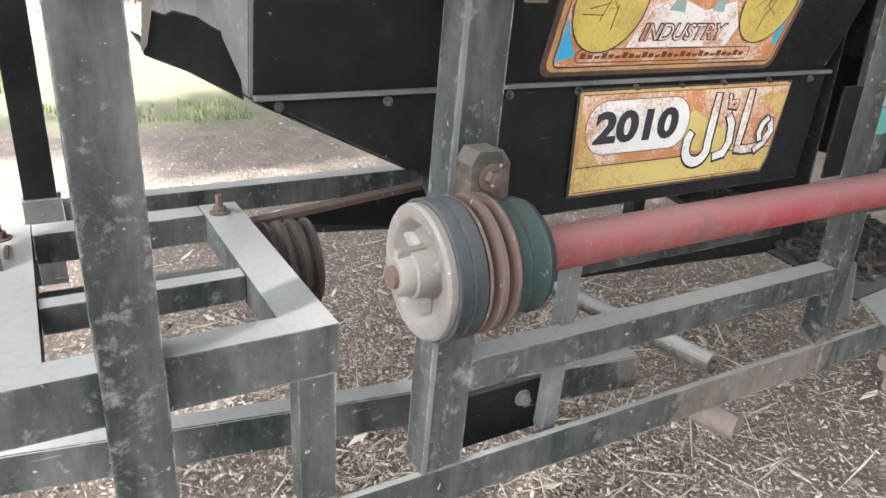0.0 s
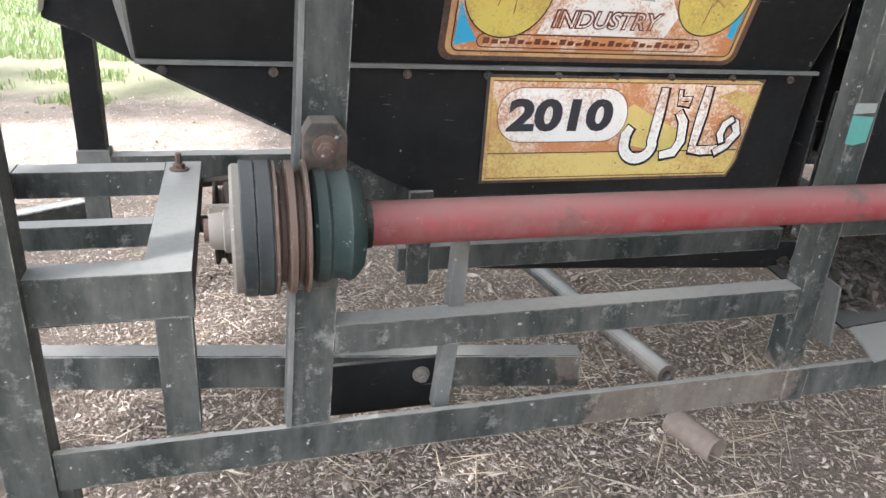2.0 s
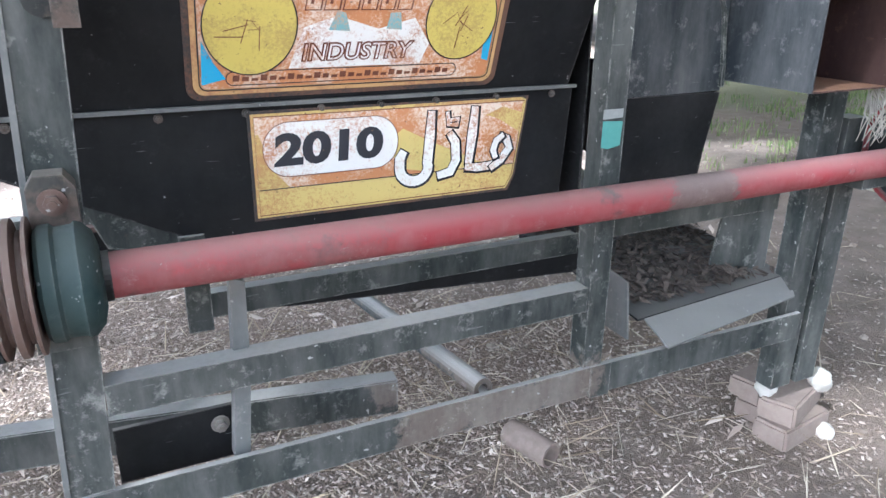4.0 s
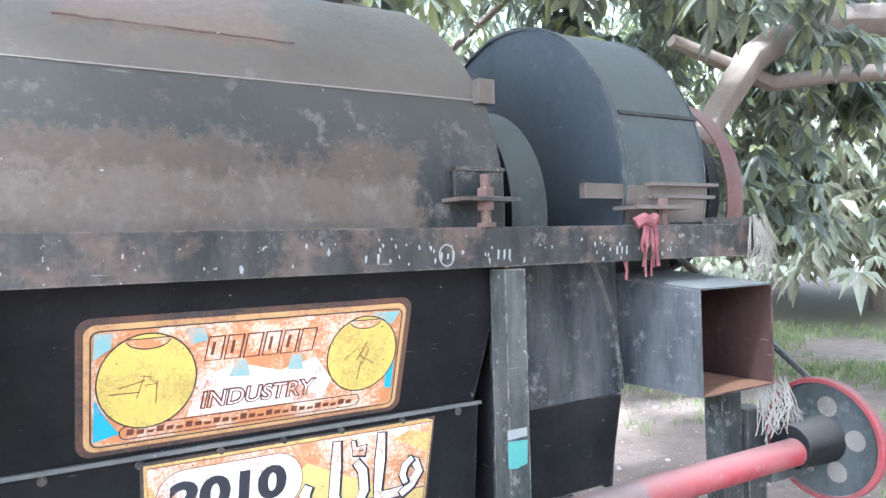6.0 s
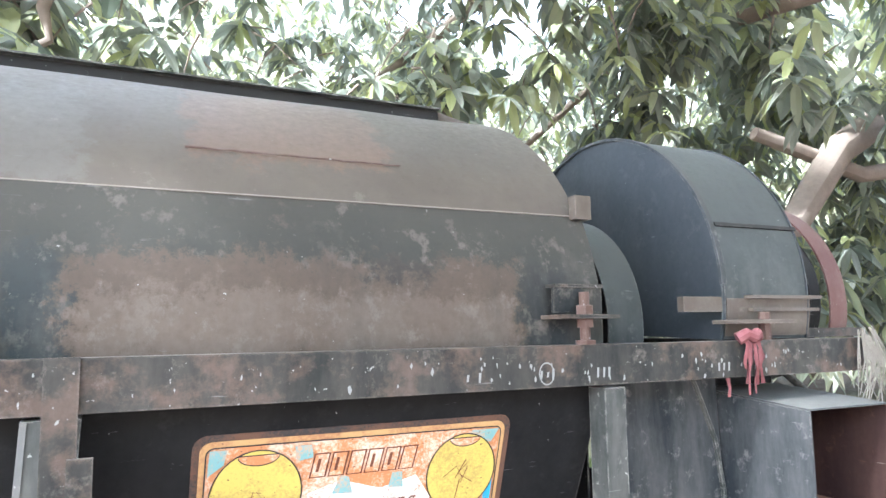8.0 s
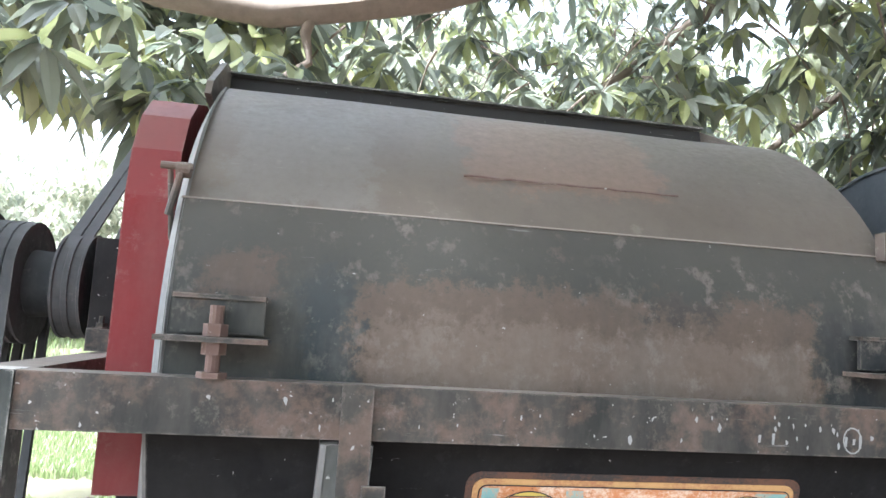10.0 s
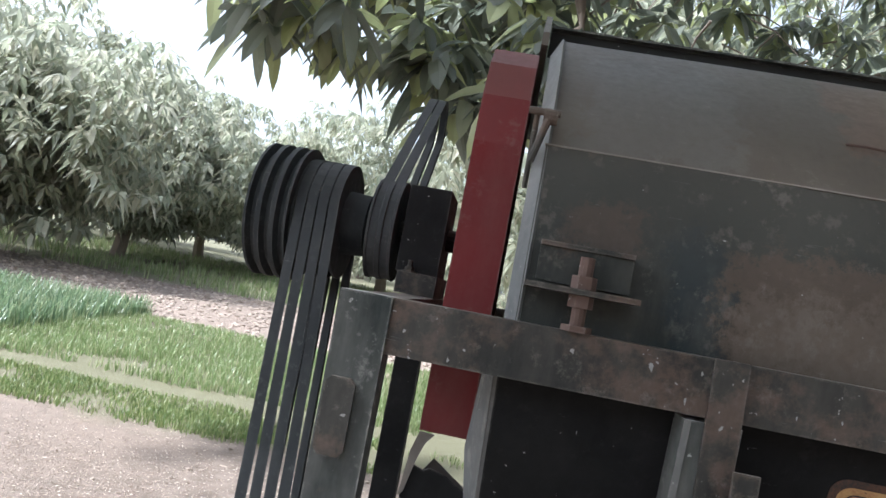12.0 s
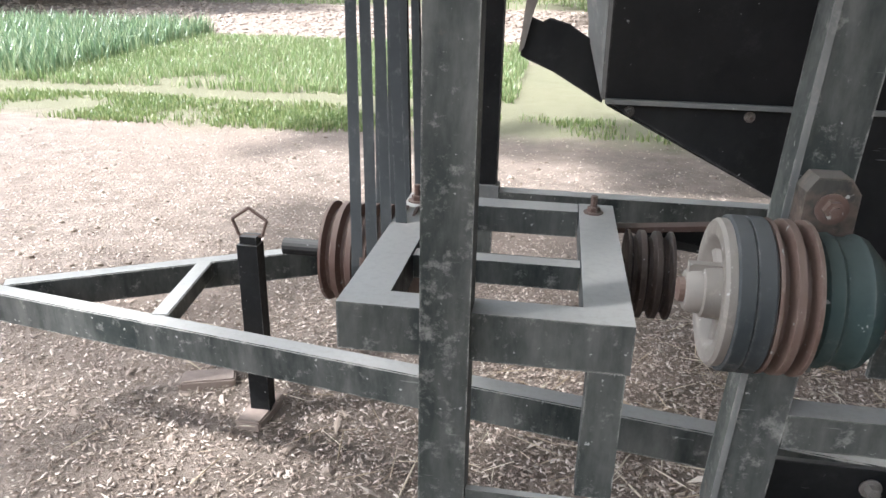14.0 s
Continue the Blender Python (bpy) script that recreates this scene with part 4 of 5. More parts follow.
# the maker's words, drawn as plain slanted blocks
for u0, u1, v0, v1, n in ((0.190, 0.395, 0.150, 0.197, 6),):
    w = (u1 - u0) / n
    for i in range(n):
        a = u0 + i * w
        q = [(a, v0), (a + w * 0.88, v0), (a + w * 0.88 + 0.007, v1), (a + 0.007, v1)]
        part("word_line", flat(q, 0.0048, M1), S_LINE, p1)
        k, g = 0.0022, w * 0.30
        part("word_block", flat([(a + k, v0 + k), (a + w * 0.86 - k, v0 + k), (a + w * 0.86 + 0.006 - k, v1 - k), (a + 0.007 + k, v1 - k)], 0.0056, M1), S_RUST, p1)
        if i % 3 == 2:
            continue
        part("word_gap", flat([(a + g, v0 + 0.012), (a + g + w * 0.16, v0 + 0.012), (a + g + w * 0.16 + 0.004, v1 - 0.010), (a + g + 0.004, v1 - 0.010)], 0.0064, M1), S_LINE, p1)
lettering("INDUSTRY", 0.044, M1 @ Matrix.Translation((0.186, 0.060, 0)), 0.0052, S_LINE, p1, "word_edge", 0.14, 0.0026, 1.0)
lettering("INDUSTRY", 0.044, M1 @ Matrix.Translation((0.186, 0.060, 0)), 0.0064, S_WHITE, p1, "word", 0.14, -0.0004, 1.0)
part("strip_line", outline(rounded(0.055, 0.018, 0.50, 0.043, 0.012), 0.0018, 0.0048, M1), S_INK, p1)
for i in range(26):
    a = 0.066 + i * 0.0162
    part("small_bar", flat([(a, 0.025), (a + 0.0115, 0.025), (a + 0.0125, 0.036 - 0.003 * (i % 3)), (a + 0.001, 0.036 - 0.003 * (i % 3))], 0.0048, M1), S_LINE, p1)
part("edge_line", outline(rounded(0.010, 0.010, W1 - 0.010, H1 - 0.010, 0.014), 0.0022, 0.0048, M1), S_INK, p1)

# lower plate
M2 = plate_frame((0.905, 1.0585, 0.836), (0, 0, 1))
edge = [(0, 0), (0.545, 0), (0.562, 0.03), (0.588, 0.192), (0.575, 0.197), (0, 0.197)]
p2 = part("model_plate", flat(edge, 0.002, M2, 0.002), S_YELLOW, T, "yellow and orange model plate with white lettering, speckled with rust")
part("rusted_edge", flat([(-0.006, -0.006), (0.55, -0.006), (0.568, 0.03), (0.594, 0.200), (-0.006, 0.203)], 0.0008, M2, 0.0006), S_HALO, p2)
part("field", flat([(0.006, 0.055), (0.562, 0.055), (0.58, 0.19), (0.006, 0.192)], 0.003, M2), S_RUST, p2)
for q in ([(0.006, 0.055), (0.065, 0.055), (0.035, 0.09), (0.012, 0.16), (0.006, 0.16)], [(0.285, 0.07), (0.36, 0.056), (0.50, 0.056), (0.36, 0.12), (0.30, 0.15), (0.27, 0.13)], [(0.49, 0.165), (0.53, 0.180), (0.577, 0.165), (0.570, 0.125), (0.52, 0.155)]):
    part("yellow_swirl", flat(q, 0.0037, M2), S_YELLOW, p2)
part("white_pill", flat(rounded(0.018, 0.076, 0.288, 0.180, 0.05, 10), 0.0045, M2), S_WHITE, p2)
part("pill_line", outline(rounded(0.018, 0.076, 0.288, 0.180, 0.05, 10), 0.0016, 0.0052, M2), S_LINE, p2)
lettering("2010", 0.080, M2 @ Matrix.Translation((0.038, 0.101, 0)), 0.006, S_INK, p2, "number", 0.06, 0.0036, 1.34)
part("stripe_line", flat([(0.006, 0.0535), (0.559, 0.0535), (0.559, 0.0552), (0.006, 0.0552)], 0.0045, M2), S_INK, p2)
part("edge_line", outline([(0.005, 0.005), (0.541, 0.005), (0.557, 0.031), (0.582, 0.190), (0.005, 0.192)], 0.002, 0.0045, M2), S_LINE, p2)


def stroke(points, w, lift, mat, name):
    """One brush stroke of a letter, w wide, with a dark edge under it."""
    for k, (ww, ll, mm, nm) in enumerate(((w + 0.007, lift, S_INK, "letter_edge"), (w, lift + 0.001, mat, name))):
        bm = bmesh.new()
        off = (0.0018, -0.0018) if k == 0 else (0, 0)
        prev = None
        n = len(points)
        for i, (u, v) in enumerate(points):
            a, b = Vector(points[max(i - 1, 0)]), Vector(points[min(i + 1, n - 1)])
            d = (b - a).normalized()
            e = 1.0 if 0 < i < n - 1 else (0.75 if k else 0.85)
            nx, ny = -d.y * ww / 2 * e, d.x * ww / 2 * e
            ext = 0.0035 if k == 0 else 0.0
            s = -ext if i == 0 else (ext if i == n - 1 else 0)
            uu, vv = u + d.x * s + off[0], v + d.y * s + off[1]
            cur = (bm.verts.new(M2 @ Vector((uu + nx, vv + ny, ll))), bm.verts.new(M2 @ Vector((uu - nx, vv - ny, ll))))
            if prev:
                bm.faces.new((prev[0], prev[1], cur[1], cur[0]))
            prev = cur
        part(nm, bm, mm, p2)


def arc(cx, cy, rx, ry, a0, a1, n=14):
    return [(cx + rx * math.cos(radians(a0 + (a1 - a0) * i / n)), cy + ry * math.sin(radians(a0 + (a1 - a0) * i / n))) for i in range(n + 1)]


# the Urdu word for "model": lam, ddal, alif, meem
stroke([(0.362, 0.182), (0.358, 0.13), (0.352, 0.075)] + arc(0.322, 0.070, 0.032, 0.030, 0, -180, 12) + [(0.291, 0.09), (0.300, 0.105)], 0.021, 0.0055, S_WHITE, "letter")
stroke([(0.402, 0.135), (0.416, 0.115), (0.418, 0.075), (0.405, 0.052), (0.375, 0.046)], 0.020, 0.0055, S_WHITE, "letter")
stroke([(0.398, 0.178), (0.400, 0.152), (0.420, 0.150), (0.424, 0.162), (0.402, 0.160)], 0.010, 0.0055, S_WHITE, "letter_mark")
stroke([(0.462, 0.185), (0.456, 0.13), (0.448, 0.065)], 0.022, 0.0055, S_WHITE, "letter")
stroke([(0.440, 0.058), (0.470, 0.055), (0.500, 0.056), (0.520, 0.062)], 0.018, 0.0055, S_WHITE, "letter")
stroke([(0.500, 0.050), (0.525, 0.066), (0.546, 0.092), (0.538, 0.112), (0.520, 0.120)], 0.018, 0.0075, S_WHITE, "letter")
stroke([(0.530, 0.122), (0.512, 0.110), (0.505, 0.090), (0.512, 0.072)], 0.015, 0.0095, S_WHITE, "letter")

# teal paint mark and white chalk marks
CHALK = plain("white_paint_fleck", (0.19, 0.20, 0.19), (0.36, 0.36, 0.34), 80, 0.8, 0.1)
part("pale_mark", flat([(0, 0), (0.05, 0.002), (0.05, 0.02), (0.0, 0.02)], 0.0008, plate_frame((1.570, 0.8895, 1.006), (0, 0, 1))), CHALK, T)
part("teal_mark", flat([(0, 0.004), (0.018, 0), (0.048, 0.006), (0.05, 0.055), (0.0, 0.058)], 0.0012, plate_frame((1.570, 0.8895, 0.945), (0, 0, 1))), TEALPAINT, T)
rr = random.Random(12)
MR = plate_frame((0, F, 1.354), (0, 0, 1))
for k in range(64):
    u = rr.choice((rr.uniform(0.85, 2.3), rr.uniform(0.15, 2.3), rr.uniform(1.2, 2.1)))
    v, s = rr.uniform(0.008, 0.066), rr.choice((0.0012, 0.0018, 0.0022, 0.003))
    part("paint_fleck", flat([(u + s * rr.uniform(0.5, 1.5) * math.cos(a), v + s * rr.uniform(0.8, 3.2) * math.sin(a)) for a in (0, 1.2, 2.4, 3.7, 5.0)], 0.0010, MR), CHALK, rail)
for u in (1.425, 1.44, 1.452, 1.56, 1.575, 1.588, 1.89, 1.905, 1.92, 1.265, 1.29):
    h = rr.uniform(0.010, 0.022)
    part("chalk_stroke", flat([(u, 0.03 - h / 2), (u + 0.004, 0.03 - h / 2), (u + 0.006, 0.03 + h / 2), (u + 0.001, 0.03 + h / 2)], 0.0014, MR), CHALK, rail)
part("chalk_ring", outline(ellipse(1.440, 0.032, 0.017, 0.021, 14), 0.0026, 0.0012, MR), CHALK, rail)


# ---------------------------------------------------------------- ground
def rise(x, y):
    """Flat round the machine, then a gentle rise to the orchard."""
    d = max(0.0, y - 6.0)
    return 0.03 * (d * d / (d + 1.2)) + 0.018 * noise.noise(Vector((x * 0.9, y * 0.9, 0))) + 0.006 * noise.noise(Vector((x * 5, y * 5, 3)))


def ground_sheet():
    def steps(lo, hi, fine_lo, fine_hi, fine, coarse):
        out, v = [], fine_lo
        while v < fine_hi:
            out.append(v)
            v += fine
        step = fine
        while v < hi:
            out.append(v)
            step = min(coarse, step * 1.15)
            v += step
        out.append(hi)
        v, step = fine_lo, fine
        low = []
        while v > lo:
            step = min(coarse, step * 1.15)
            v -= step
            low.append(v)
        return sorted(low) + out
    xs, ys = steps(-400, 400, -4, 5, 0.07, 40), steps(-300, 400, -1.5, 8, 0.07, 40)
    verts = [(x, y, rise(x, y) if y < 80 and abs(x) < 120 else rise(0, min(y, 80))) for y in ys for x in xs]
    n = len(xs)
    faces = [(j * n + i, j * n + i + 1, (j + 1) * n + i + 1, (j + 1) * n + i) for j in range(len(ys) - 1) for i in range(n - 1)]
    me = bpy.data.meshes.new("ground")
    me.from_pydata(verts, [], faces)
    for p in me.polygons:
        p.use_smooth = True
    return me


m, nt, b = material("dry_earth")
big, mid, fine = noise_tex(nt, 0.5, 5), noise_tex(nt, 6, 8, 0.7), noise_tex(nt, 70, 8, 0.75)
col = mix(nt, ramp(nt, mid, [(0.36, (0, 0, 0)), (0.64, (1, 1, 1))]), (0.145, 0.110, 0.086), (0.265, 0.212, 0.172))
col = mix(nt, ramp(nt, big, [(0.4, (0, 0, 0)), (0.65, (0.8, 0.8, 0.8))]), col, (0.24, 0.182, 0.142))
col = mix(nt, ramp(nt, fine, [(0.55, (0, 0, 0)), (0.8, (1, 1, 1))]), col, (0.12, 0.09, 0.07))
sep = nt.nodes.new("ShaderNodeSeparateXYZ")
nt.links.new(nt.nodes.new("ShaderNodeNewGeometry").outputs["Position"], sep.inputs[0])
wave = math_node(nt, "ADD", sep.outputs[1], math_node(nt, "MULTIPLY", math_node(nt, "SUBTRACT", noise_tex(nt, 0.8, 6, 0.7), 0.5), 2.2))
strip = ramp(nt, math_node(nt, "DIVIDE", wave, 24.0), [(0.215, (0, 0, 0)), (0.24, (1, 1, 1)), (0.40, (1, 1, 1)), (0.43, (0, 0, 0)), (0.74, (0, 0, 0)), (0.77, (1, 1, 1))])
col = mix(nt, math_node(nt, "MULTIPLY", strip, 0.75), col, mix(nt, fine, (0.09, 0.105, 0.045), (0.17, 0.16, 0.085)))
h = math_node(nt, "ADD", math_node(nt, "MULTIPLY", mid, 2.0), fine)
finish(nt, b, col, 0.95, h, 0.7, 0.02)
EARTH = m
ground = new("ground", ground_sheet())
ground.data.materials.append(EARTH)
tagged(ground, "dry brown earth strewn with chaff and dead leaves", "ground", kind="structure")

LEAF = None
def leaf_mat(name, c1, c2, c3, trans=0.35):
    m, nt, b = material(name)
    geo = nt.nodes.new("ShaderNodeNewGeometry")
    col = ramp(nt, geo.outputs["Random Per Island"], [(0.0, c1), (0.55, c2), (0.93, c3)])
    finish(nt, b, col, 0.38)
    tr = nt.nodes.new("ShaderNodeBsdfTranslucent")
    nt.links.new(col, tr.inputs["Color"])
    ms = nt.nodes.new("ShaderNodeMixShader")
    ms.inputs[0].default_value = trans
    out = nt.nodes["Material Output"]
    nt.links.new(b.outputs[0], ms.inputs[1])
    nt.links.new(tr.outputs[0], ms.inputs[2])
    nt.links.new(ms.outputs[0], out.inputs[0])
    return m


# far leaves coloured well above real foliage, painting haze and sunlight into the crowns
FARLEAF = leaf_mat("hazed_dusty_mango_leaf", (0.26, 0.285, 0.20), (0.40, 0.41, 0.31), (0.52, 0.50, 0.38), 0.55)
MANGO = leaf_mat("mango_leaf", (0.13, 0.155, 0.12), (0.30, 0.32, 0.265), (0.40, 0.43, 0.20), 0.5)
GRASS = leaf_mat("grass_blade", (0.14, 0.20, 0.07), (0.24, 0.31, 0.13), (0.38, 0.38, 0.22), 0.45)
BARK = plain("mango_bark", (0.13, 0.10, 0.08), (0.28, 0.23, 0.185), 18, 0.9, 0.6)


def leaves_mesh(name, spots, rng, length=(0.13, 0.24), whorl=7, oval=False):
    """Whorls of long drooping leaves at the given spots; oval leaves have a rounder outline."""
    verts, faces = [], []
    for c, size in spots:
        base = rng.uniform(0, 6.28)
        axis = Vector((rng.gauss(0, 0.5), rng.gauss(0, 0.5), rng.uniform(-0.3, 0.8))).normalized()
        for k in range(whorl):
            a = base + k * 6.28 / whorl + rng.uniform(-0.4, 0.4)
            out = Vector((math.cos(a), math.sin(a), rng.uniform(-0.9, 0.2))).normalized()
            out = (out + axis * 0.25).normalized()
            L = rng.uniform(*length) * size
            w = L * rng.uniform(0.14, 0.19)
            side = out.cross(Vector((0, 0, 1))).normalized() * w
            side = side + Vector((0, 0, rng.gauss(0, 0.5) * w))
            droop = Vector((0, 0, -L * rng.uniform(0.25, 0.9)))
            c0, n = Vector(c), len(verts)
            fold = Vector((0, 0, w * 0.35))
            p0, p2 = c0 + out * L * 0.08, c0 + out * L + droop
            if oval:
                a1, a2 = c0 + out * L * 0.32 + droop * 0.12, c0 + out * L * 0.66 + droop * 0.45
                a3 = c0 + out * L * 0.87 + droop * 0.76
                verts += [p0, a1 + side * 0.92 + fold, a1, a1 - side * 0.92 + fold, a2 + side + fold, a2, a2 - side + fold, a3 + side * 0.62 + fold * 0.6, a3, a3 - side * 0.62 + fold * 0.6, p2]
                faces += [(n, n + 1, n + 2), (n, n + 2, n + 3), (n + 1, n + 4, n + 5, n + 2), (n + 2, n + 5, n + 6, n + 3), (n + 4, n + 7, n + 8, n + 5), (n + 5, n + 8, n + 9, n + 6), (n + 7, n + 10, n + 8), (n + 8, n + 10, n + 9)]
            else:
                p1 = c0 + out * L * 0.5 + droop * 0.25
                verts += [p0, p1 + side + fold, p1, p1 - side + fold, p2]
                faces += [(n, n + 1, n + 2), (n, n + 2, n + 3), (n + 1, n + 4, n + 2), (n + 2, n + 4, n + 3)]
    me = bpy.data.meshes.new(name)
    me.from_pydata([tuple(v) for v in verts], [], faces)
    return me


def wander(a, b, n, amp, rng):
    a, b = Vector(a), Vector(b)
    return [a.lerp(b, i / n) + Vector((rng.gauss(0, amp), rng.gauss(0, amp), rng.gauss(0, amp))) * (1 if 0 < i < n else 0) for i in range(n + 1)]


def orchard_tree(x, y, height, width, seed, count, leaf=2.0):
    """A far mango tree: short trunk, limbs, a dense uneven crown that hangs low."""
    rng = random.Random(seed)
    z = rise(x, y)
    e = thing("mango_tree", (x, y, z), "round leafy mango tree with short trunk in the orchard grass", "tree", "orchard trees")
    part("trunk", limb(wander((x, y, z - 0.1), (x + rng.uniform(-0.3, 0.3), y, z + height * 0.42), 5, 0.05, rng), 0.26, 0.16), BARK, e, smooth=True)
    for k in range(4):
        a = k * 1.57 + rng.uniform(0, 1)
        part("limb", limb(wander((x, y, z + height * 0.28), (x + math.cos(a) * width * 0.3, y + math.sin(a) * width * 0.3, z + height * 0.65), 4, 0.1, rng), 0.11, 0.03, 6), BARK, e, smooth=True)
    lobes = [(Vector((rng.gauss(0, 0.34), rng.gauss(0, 0.34), rng.uniform(0.22, 0.82))), rng.uniform(0.20, 0.34)) for _ in range(22)]
    spots = []
    while len(spots) < count:
        lc, lr = rng.choice(lobes)
        d = Vector((rng.gauss(0, 1), rng.gauss(0, 1), rng.gauss(0, 1))).normalized() * lr * rng.uniform(0.72, 1.05)
        p = lc + d
        if p.z < 0.13 or math.hypot(p.x, p.y) > 0.62:
            continue
        spots.append(((x + p.x * width, y + p.y * width, z + p.z * height), leaf))
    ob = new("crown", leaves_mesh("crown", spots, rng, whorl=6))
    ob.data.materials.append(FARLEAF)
    ob.parent = e
    ob.matrix_parent_inverse = Matrix.Translation(-e.location)
    return e


for args in ((-12.4, 16.2, 5.6, 7.0, 1, 3800), (-13.2, 24.0, 7.6, 9.5, 2, 4200), (-13.8, 32.0, 8.2, 9.0, 3, 2800), (-5.0, 31.0, 7.6, 9.0, 4, 2600), (-24.0, 23.0, 7.5, 9.0, 5, 2600),
             (2.0, 33.0, 8.0, 9.0, 6, 2000), (-22.0, 36.0, 9.5, 10.0, 7, 2200), (14.6, 6.9, 6.5, 7.5, 8, 4200), (18.5, 13.0, 7.5, 9.0, 9, 2600), (10.5, 13.5, 7.5, 9.0, 10, 3200), (3.5, 16.5, 8.0, 9.0, 11, 3200), (19.0, 2.0, 6.5, 8.0, 12, 2400), (-24.0, 46.0, 9.0, 12.0, 13, 1800), (-9.0, 46.0, 9.0, 12.0, 14, 1800), (6.0, 46.0, 9.0, 12.0, 15, 1800), (-36.0, 32.0, 9.0, 12.0, 16, 1800),
             # unseen trees behind the camera, added to block low sky light
             (-9.0, -14.0, 6.5, 9.0, 17, 2200), (0.5, -15.0, 6.5, 9.0, 18, 2200), (10.0, -14.0, 6.5, 9.0, 19, 2200)):
    orchard_tree(*args)


# ---------------------------------------------------------------- grass and litter
def scatter_mesh(name, build, spots, rng):
    verts, faces = [], []
    for p in spots:
        build(verts, faces, p, rng)
    me = bpy.data.meshes.new(name)
    me.from_pydata(verts, [], faces)
    return me


def blade(length):
    def make(verts, faces, p, rng):
        for _ in range(3):
            a = rng.uniform(0, 6.28)
            L = length * rng.uniform(0.5, 1.2)
            w = 0.0035 + L * 0.022
            dx, dy = math.cos(a), math.sin(a)
            lean = L * rng.uniform(0.1, 0.6)
            ox, oy = p[0] + rng.gauss(0, 0.03), p[1] + rng.gauss(0, 0.03)
            n = len(verts)
            verts.extend([(ox - dy * w, oy + dx * w, p[2] - 0.01), (ox + dy * w, oy - dx * w, p[2] - 0.01),
                          (ox + dx * lean * 0.35 + dy * w * 0.8, oy + dy * lean * 0.35 - dx * w * 0.8, p[2] + L * 0.55), (ox + dx * lean * 0.35 - dy * w * 0.8, oy + dy * lean * 0.35 + dx * w * 0.8, p[2] + L * 0.55),
                          (ox + dx * lean, oy + dy * lean, p[2] + L * 0.95)])
            faces.extend([(n, n + 1, n + 2, n + 3), (n + 3, n + 2, n + 4)])
    return make


def patch(count, x0, x1, y0, y1, rng, keep=0.0, freq=1.3):
    out = []
    while len(out) < count:
        x, y = rng.uniform(x0, x1), rng.uniform(y0, y1)
        if noise.noise(Vector((x * freq, y * freq, 7))) + rng.uniform(-0.35, 0.35) < keep:
            continue
        out.append((x, y, rise(x, y)))
    return out


rng = random.Random(5)
FARGRASS = leaf_mat("dull_grass_blade", (0.11, 0.16, 0.05), (0.19, 0.25, 0.085), (0.32, 0.33, 0.16), 0.4)
WHEAT = leaf_mat("wheat_blade", (0.10, 0.16, 0.085), (0.19, 0.265, 0.14), (0.31, 0.35, 0.20), 0.45)
for label, spots, length, mat in (
        ("sparse green grass along the edge of the dirt track", patch(6500, -8.5, -0.4, 5.35, 6.5, rng, 0.05) + patch(260, -0.3, 1.6, 5.6, 6.3, rng, 0.2), 0.06, FARGRASS),
        ("bright green fresh grass on the low bank", patch(17000, -9.5, -0.2, 7.0, 11.2, rng, -0.2), 0.11, GRASS),
        ("tall blue-green wheat stand beside the track", patch(8000, -14.0, -5.4, 7.2, 11.6, rng, -0.35), 0.33, WHEAT),
        ("green orchard grass beneath the mango trees", patch(11000, -30.0, 14.0, 17.8, 34.0, rng, -0.2, 0.4), 0.30, GRASS),
        ("patchy low grass on the shaded ground", patch(4200, 4.6, 12.0, 1.8, 7.0, rng, 0.12, 0.7), 0.08, FARGRASS)):
    g = new("grass", scatter_mesh("grass", blade(length), spots, rng))
    g.data.materials.append(mat)
    tagged(g, label, "grass", kind="stuff")


def chip(lo, hi, slim):
    def make(verts, faces, p, rng):
        L = rng.uniform(lo, hi)
        w = L * rng.uniform(*slim)
        a, t = rng.uniform(0, 6.28), rng.gauss(0, 0.28)
        d = Vector((math.cos(a) * math.cos(t), math.sin(a) * math.cos(t), math.sin(t)))
        s = Vector((-math.sin(a), math.cos(a), rng.gauss(0, 0.35))).normalized() * w
        c = Vector(p) + Vector((0, 0, 0.004 + abs(math.sin(t)) * L * 0.5))
        k = Vector((0, 0, rng.uniform(0.0, 0.3) * w + 0.002))
        q1, q2, q3 = rng.uniform(-0.2, 0.4), rng.uniform(-0.3, 0.35), rng.uniform(0.4, 1.2)
        n = len(verts)
        verts.extend(tuple(v) for v in (c - d * L / 2, c - d * L * q1 + s, c - d * L * 0.1 + k, c + d * L * q2 - s * q3, c + d * L / 2))
        faces.extend([(n, n + 1, n + 2), (n, n + 2, n + 3), (n + 1, n + 4, n + 2), (n + 2, n + 4, n + 3)])
    return make


def litter_mat(name, stops):
    m, nt, b = material(name)
    geo = nt.nodes.new("ShaderNodeNewGeometry")
    finish(nt, b, ramp(nt, geo.outputs["Random Per Island"], stops), 0.85)
    return m


CHAFF = litter_mat("chaff", [(0.0, (0.15, 0.108, 0.083)), (0.35, (0.29, 0.222, 0.174)), (0.75, (0.43, 0.345, 0.28)), (0.97, (0.62, 0.53, 0.445))])
STRAW = litter_mat("straw", [(0.0, (0.22, 0.16, 0.10)), (0.5, (0.45, 0.36, 0.25)), (0.95, (0.58, 0.50, 0.38))])


def near_spots(count, cx, cy, sx, sy, rng):
    out = []
    while len(out) < count:
        x, y = rng.gauss(cx, sx), rng.gauss(cy, sy)
        if -4 < x < 6 and 0.1 < y < 5.6:
            out.append((x, y, rise(x, y)))
    return out


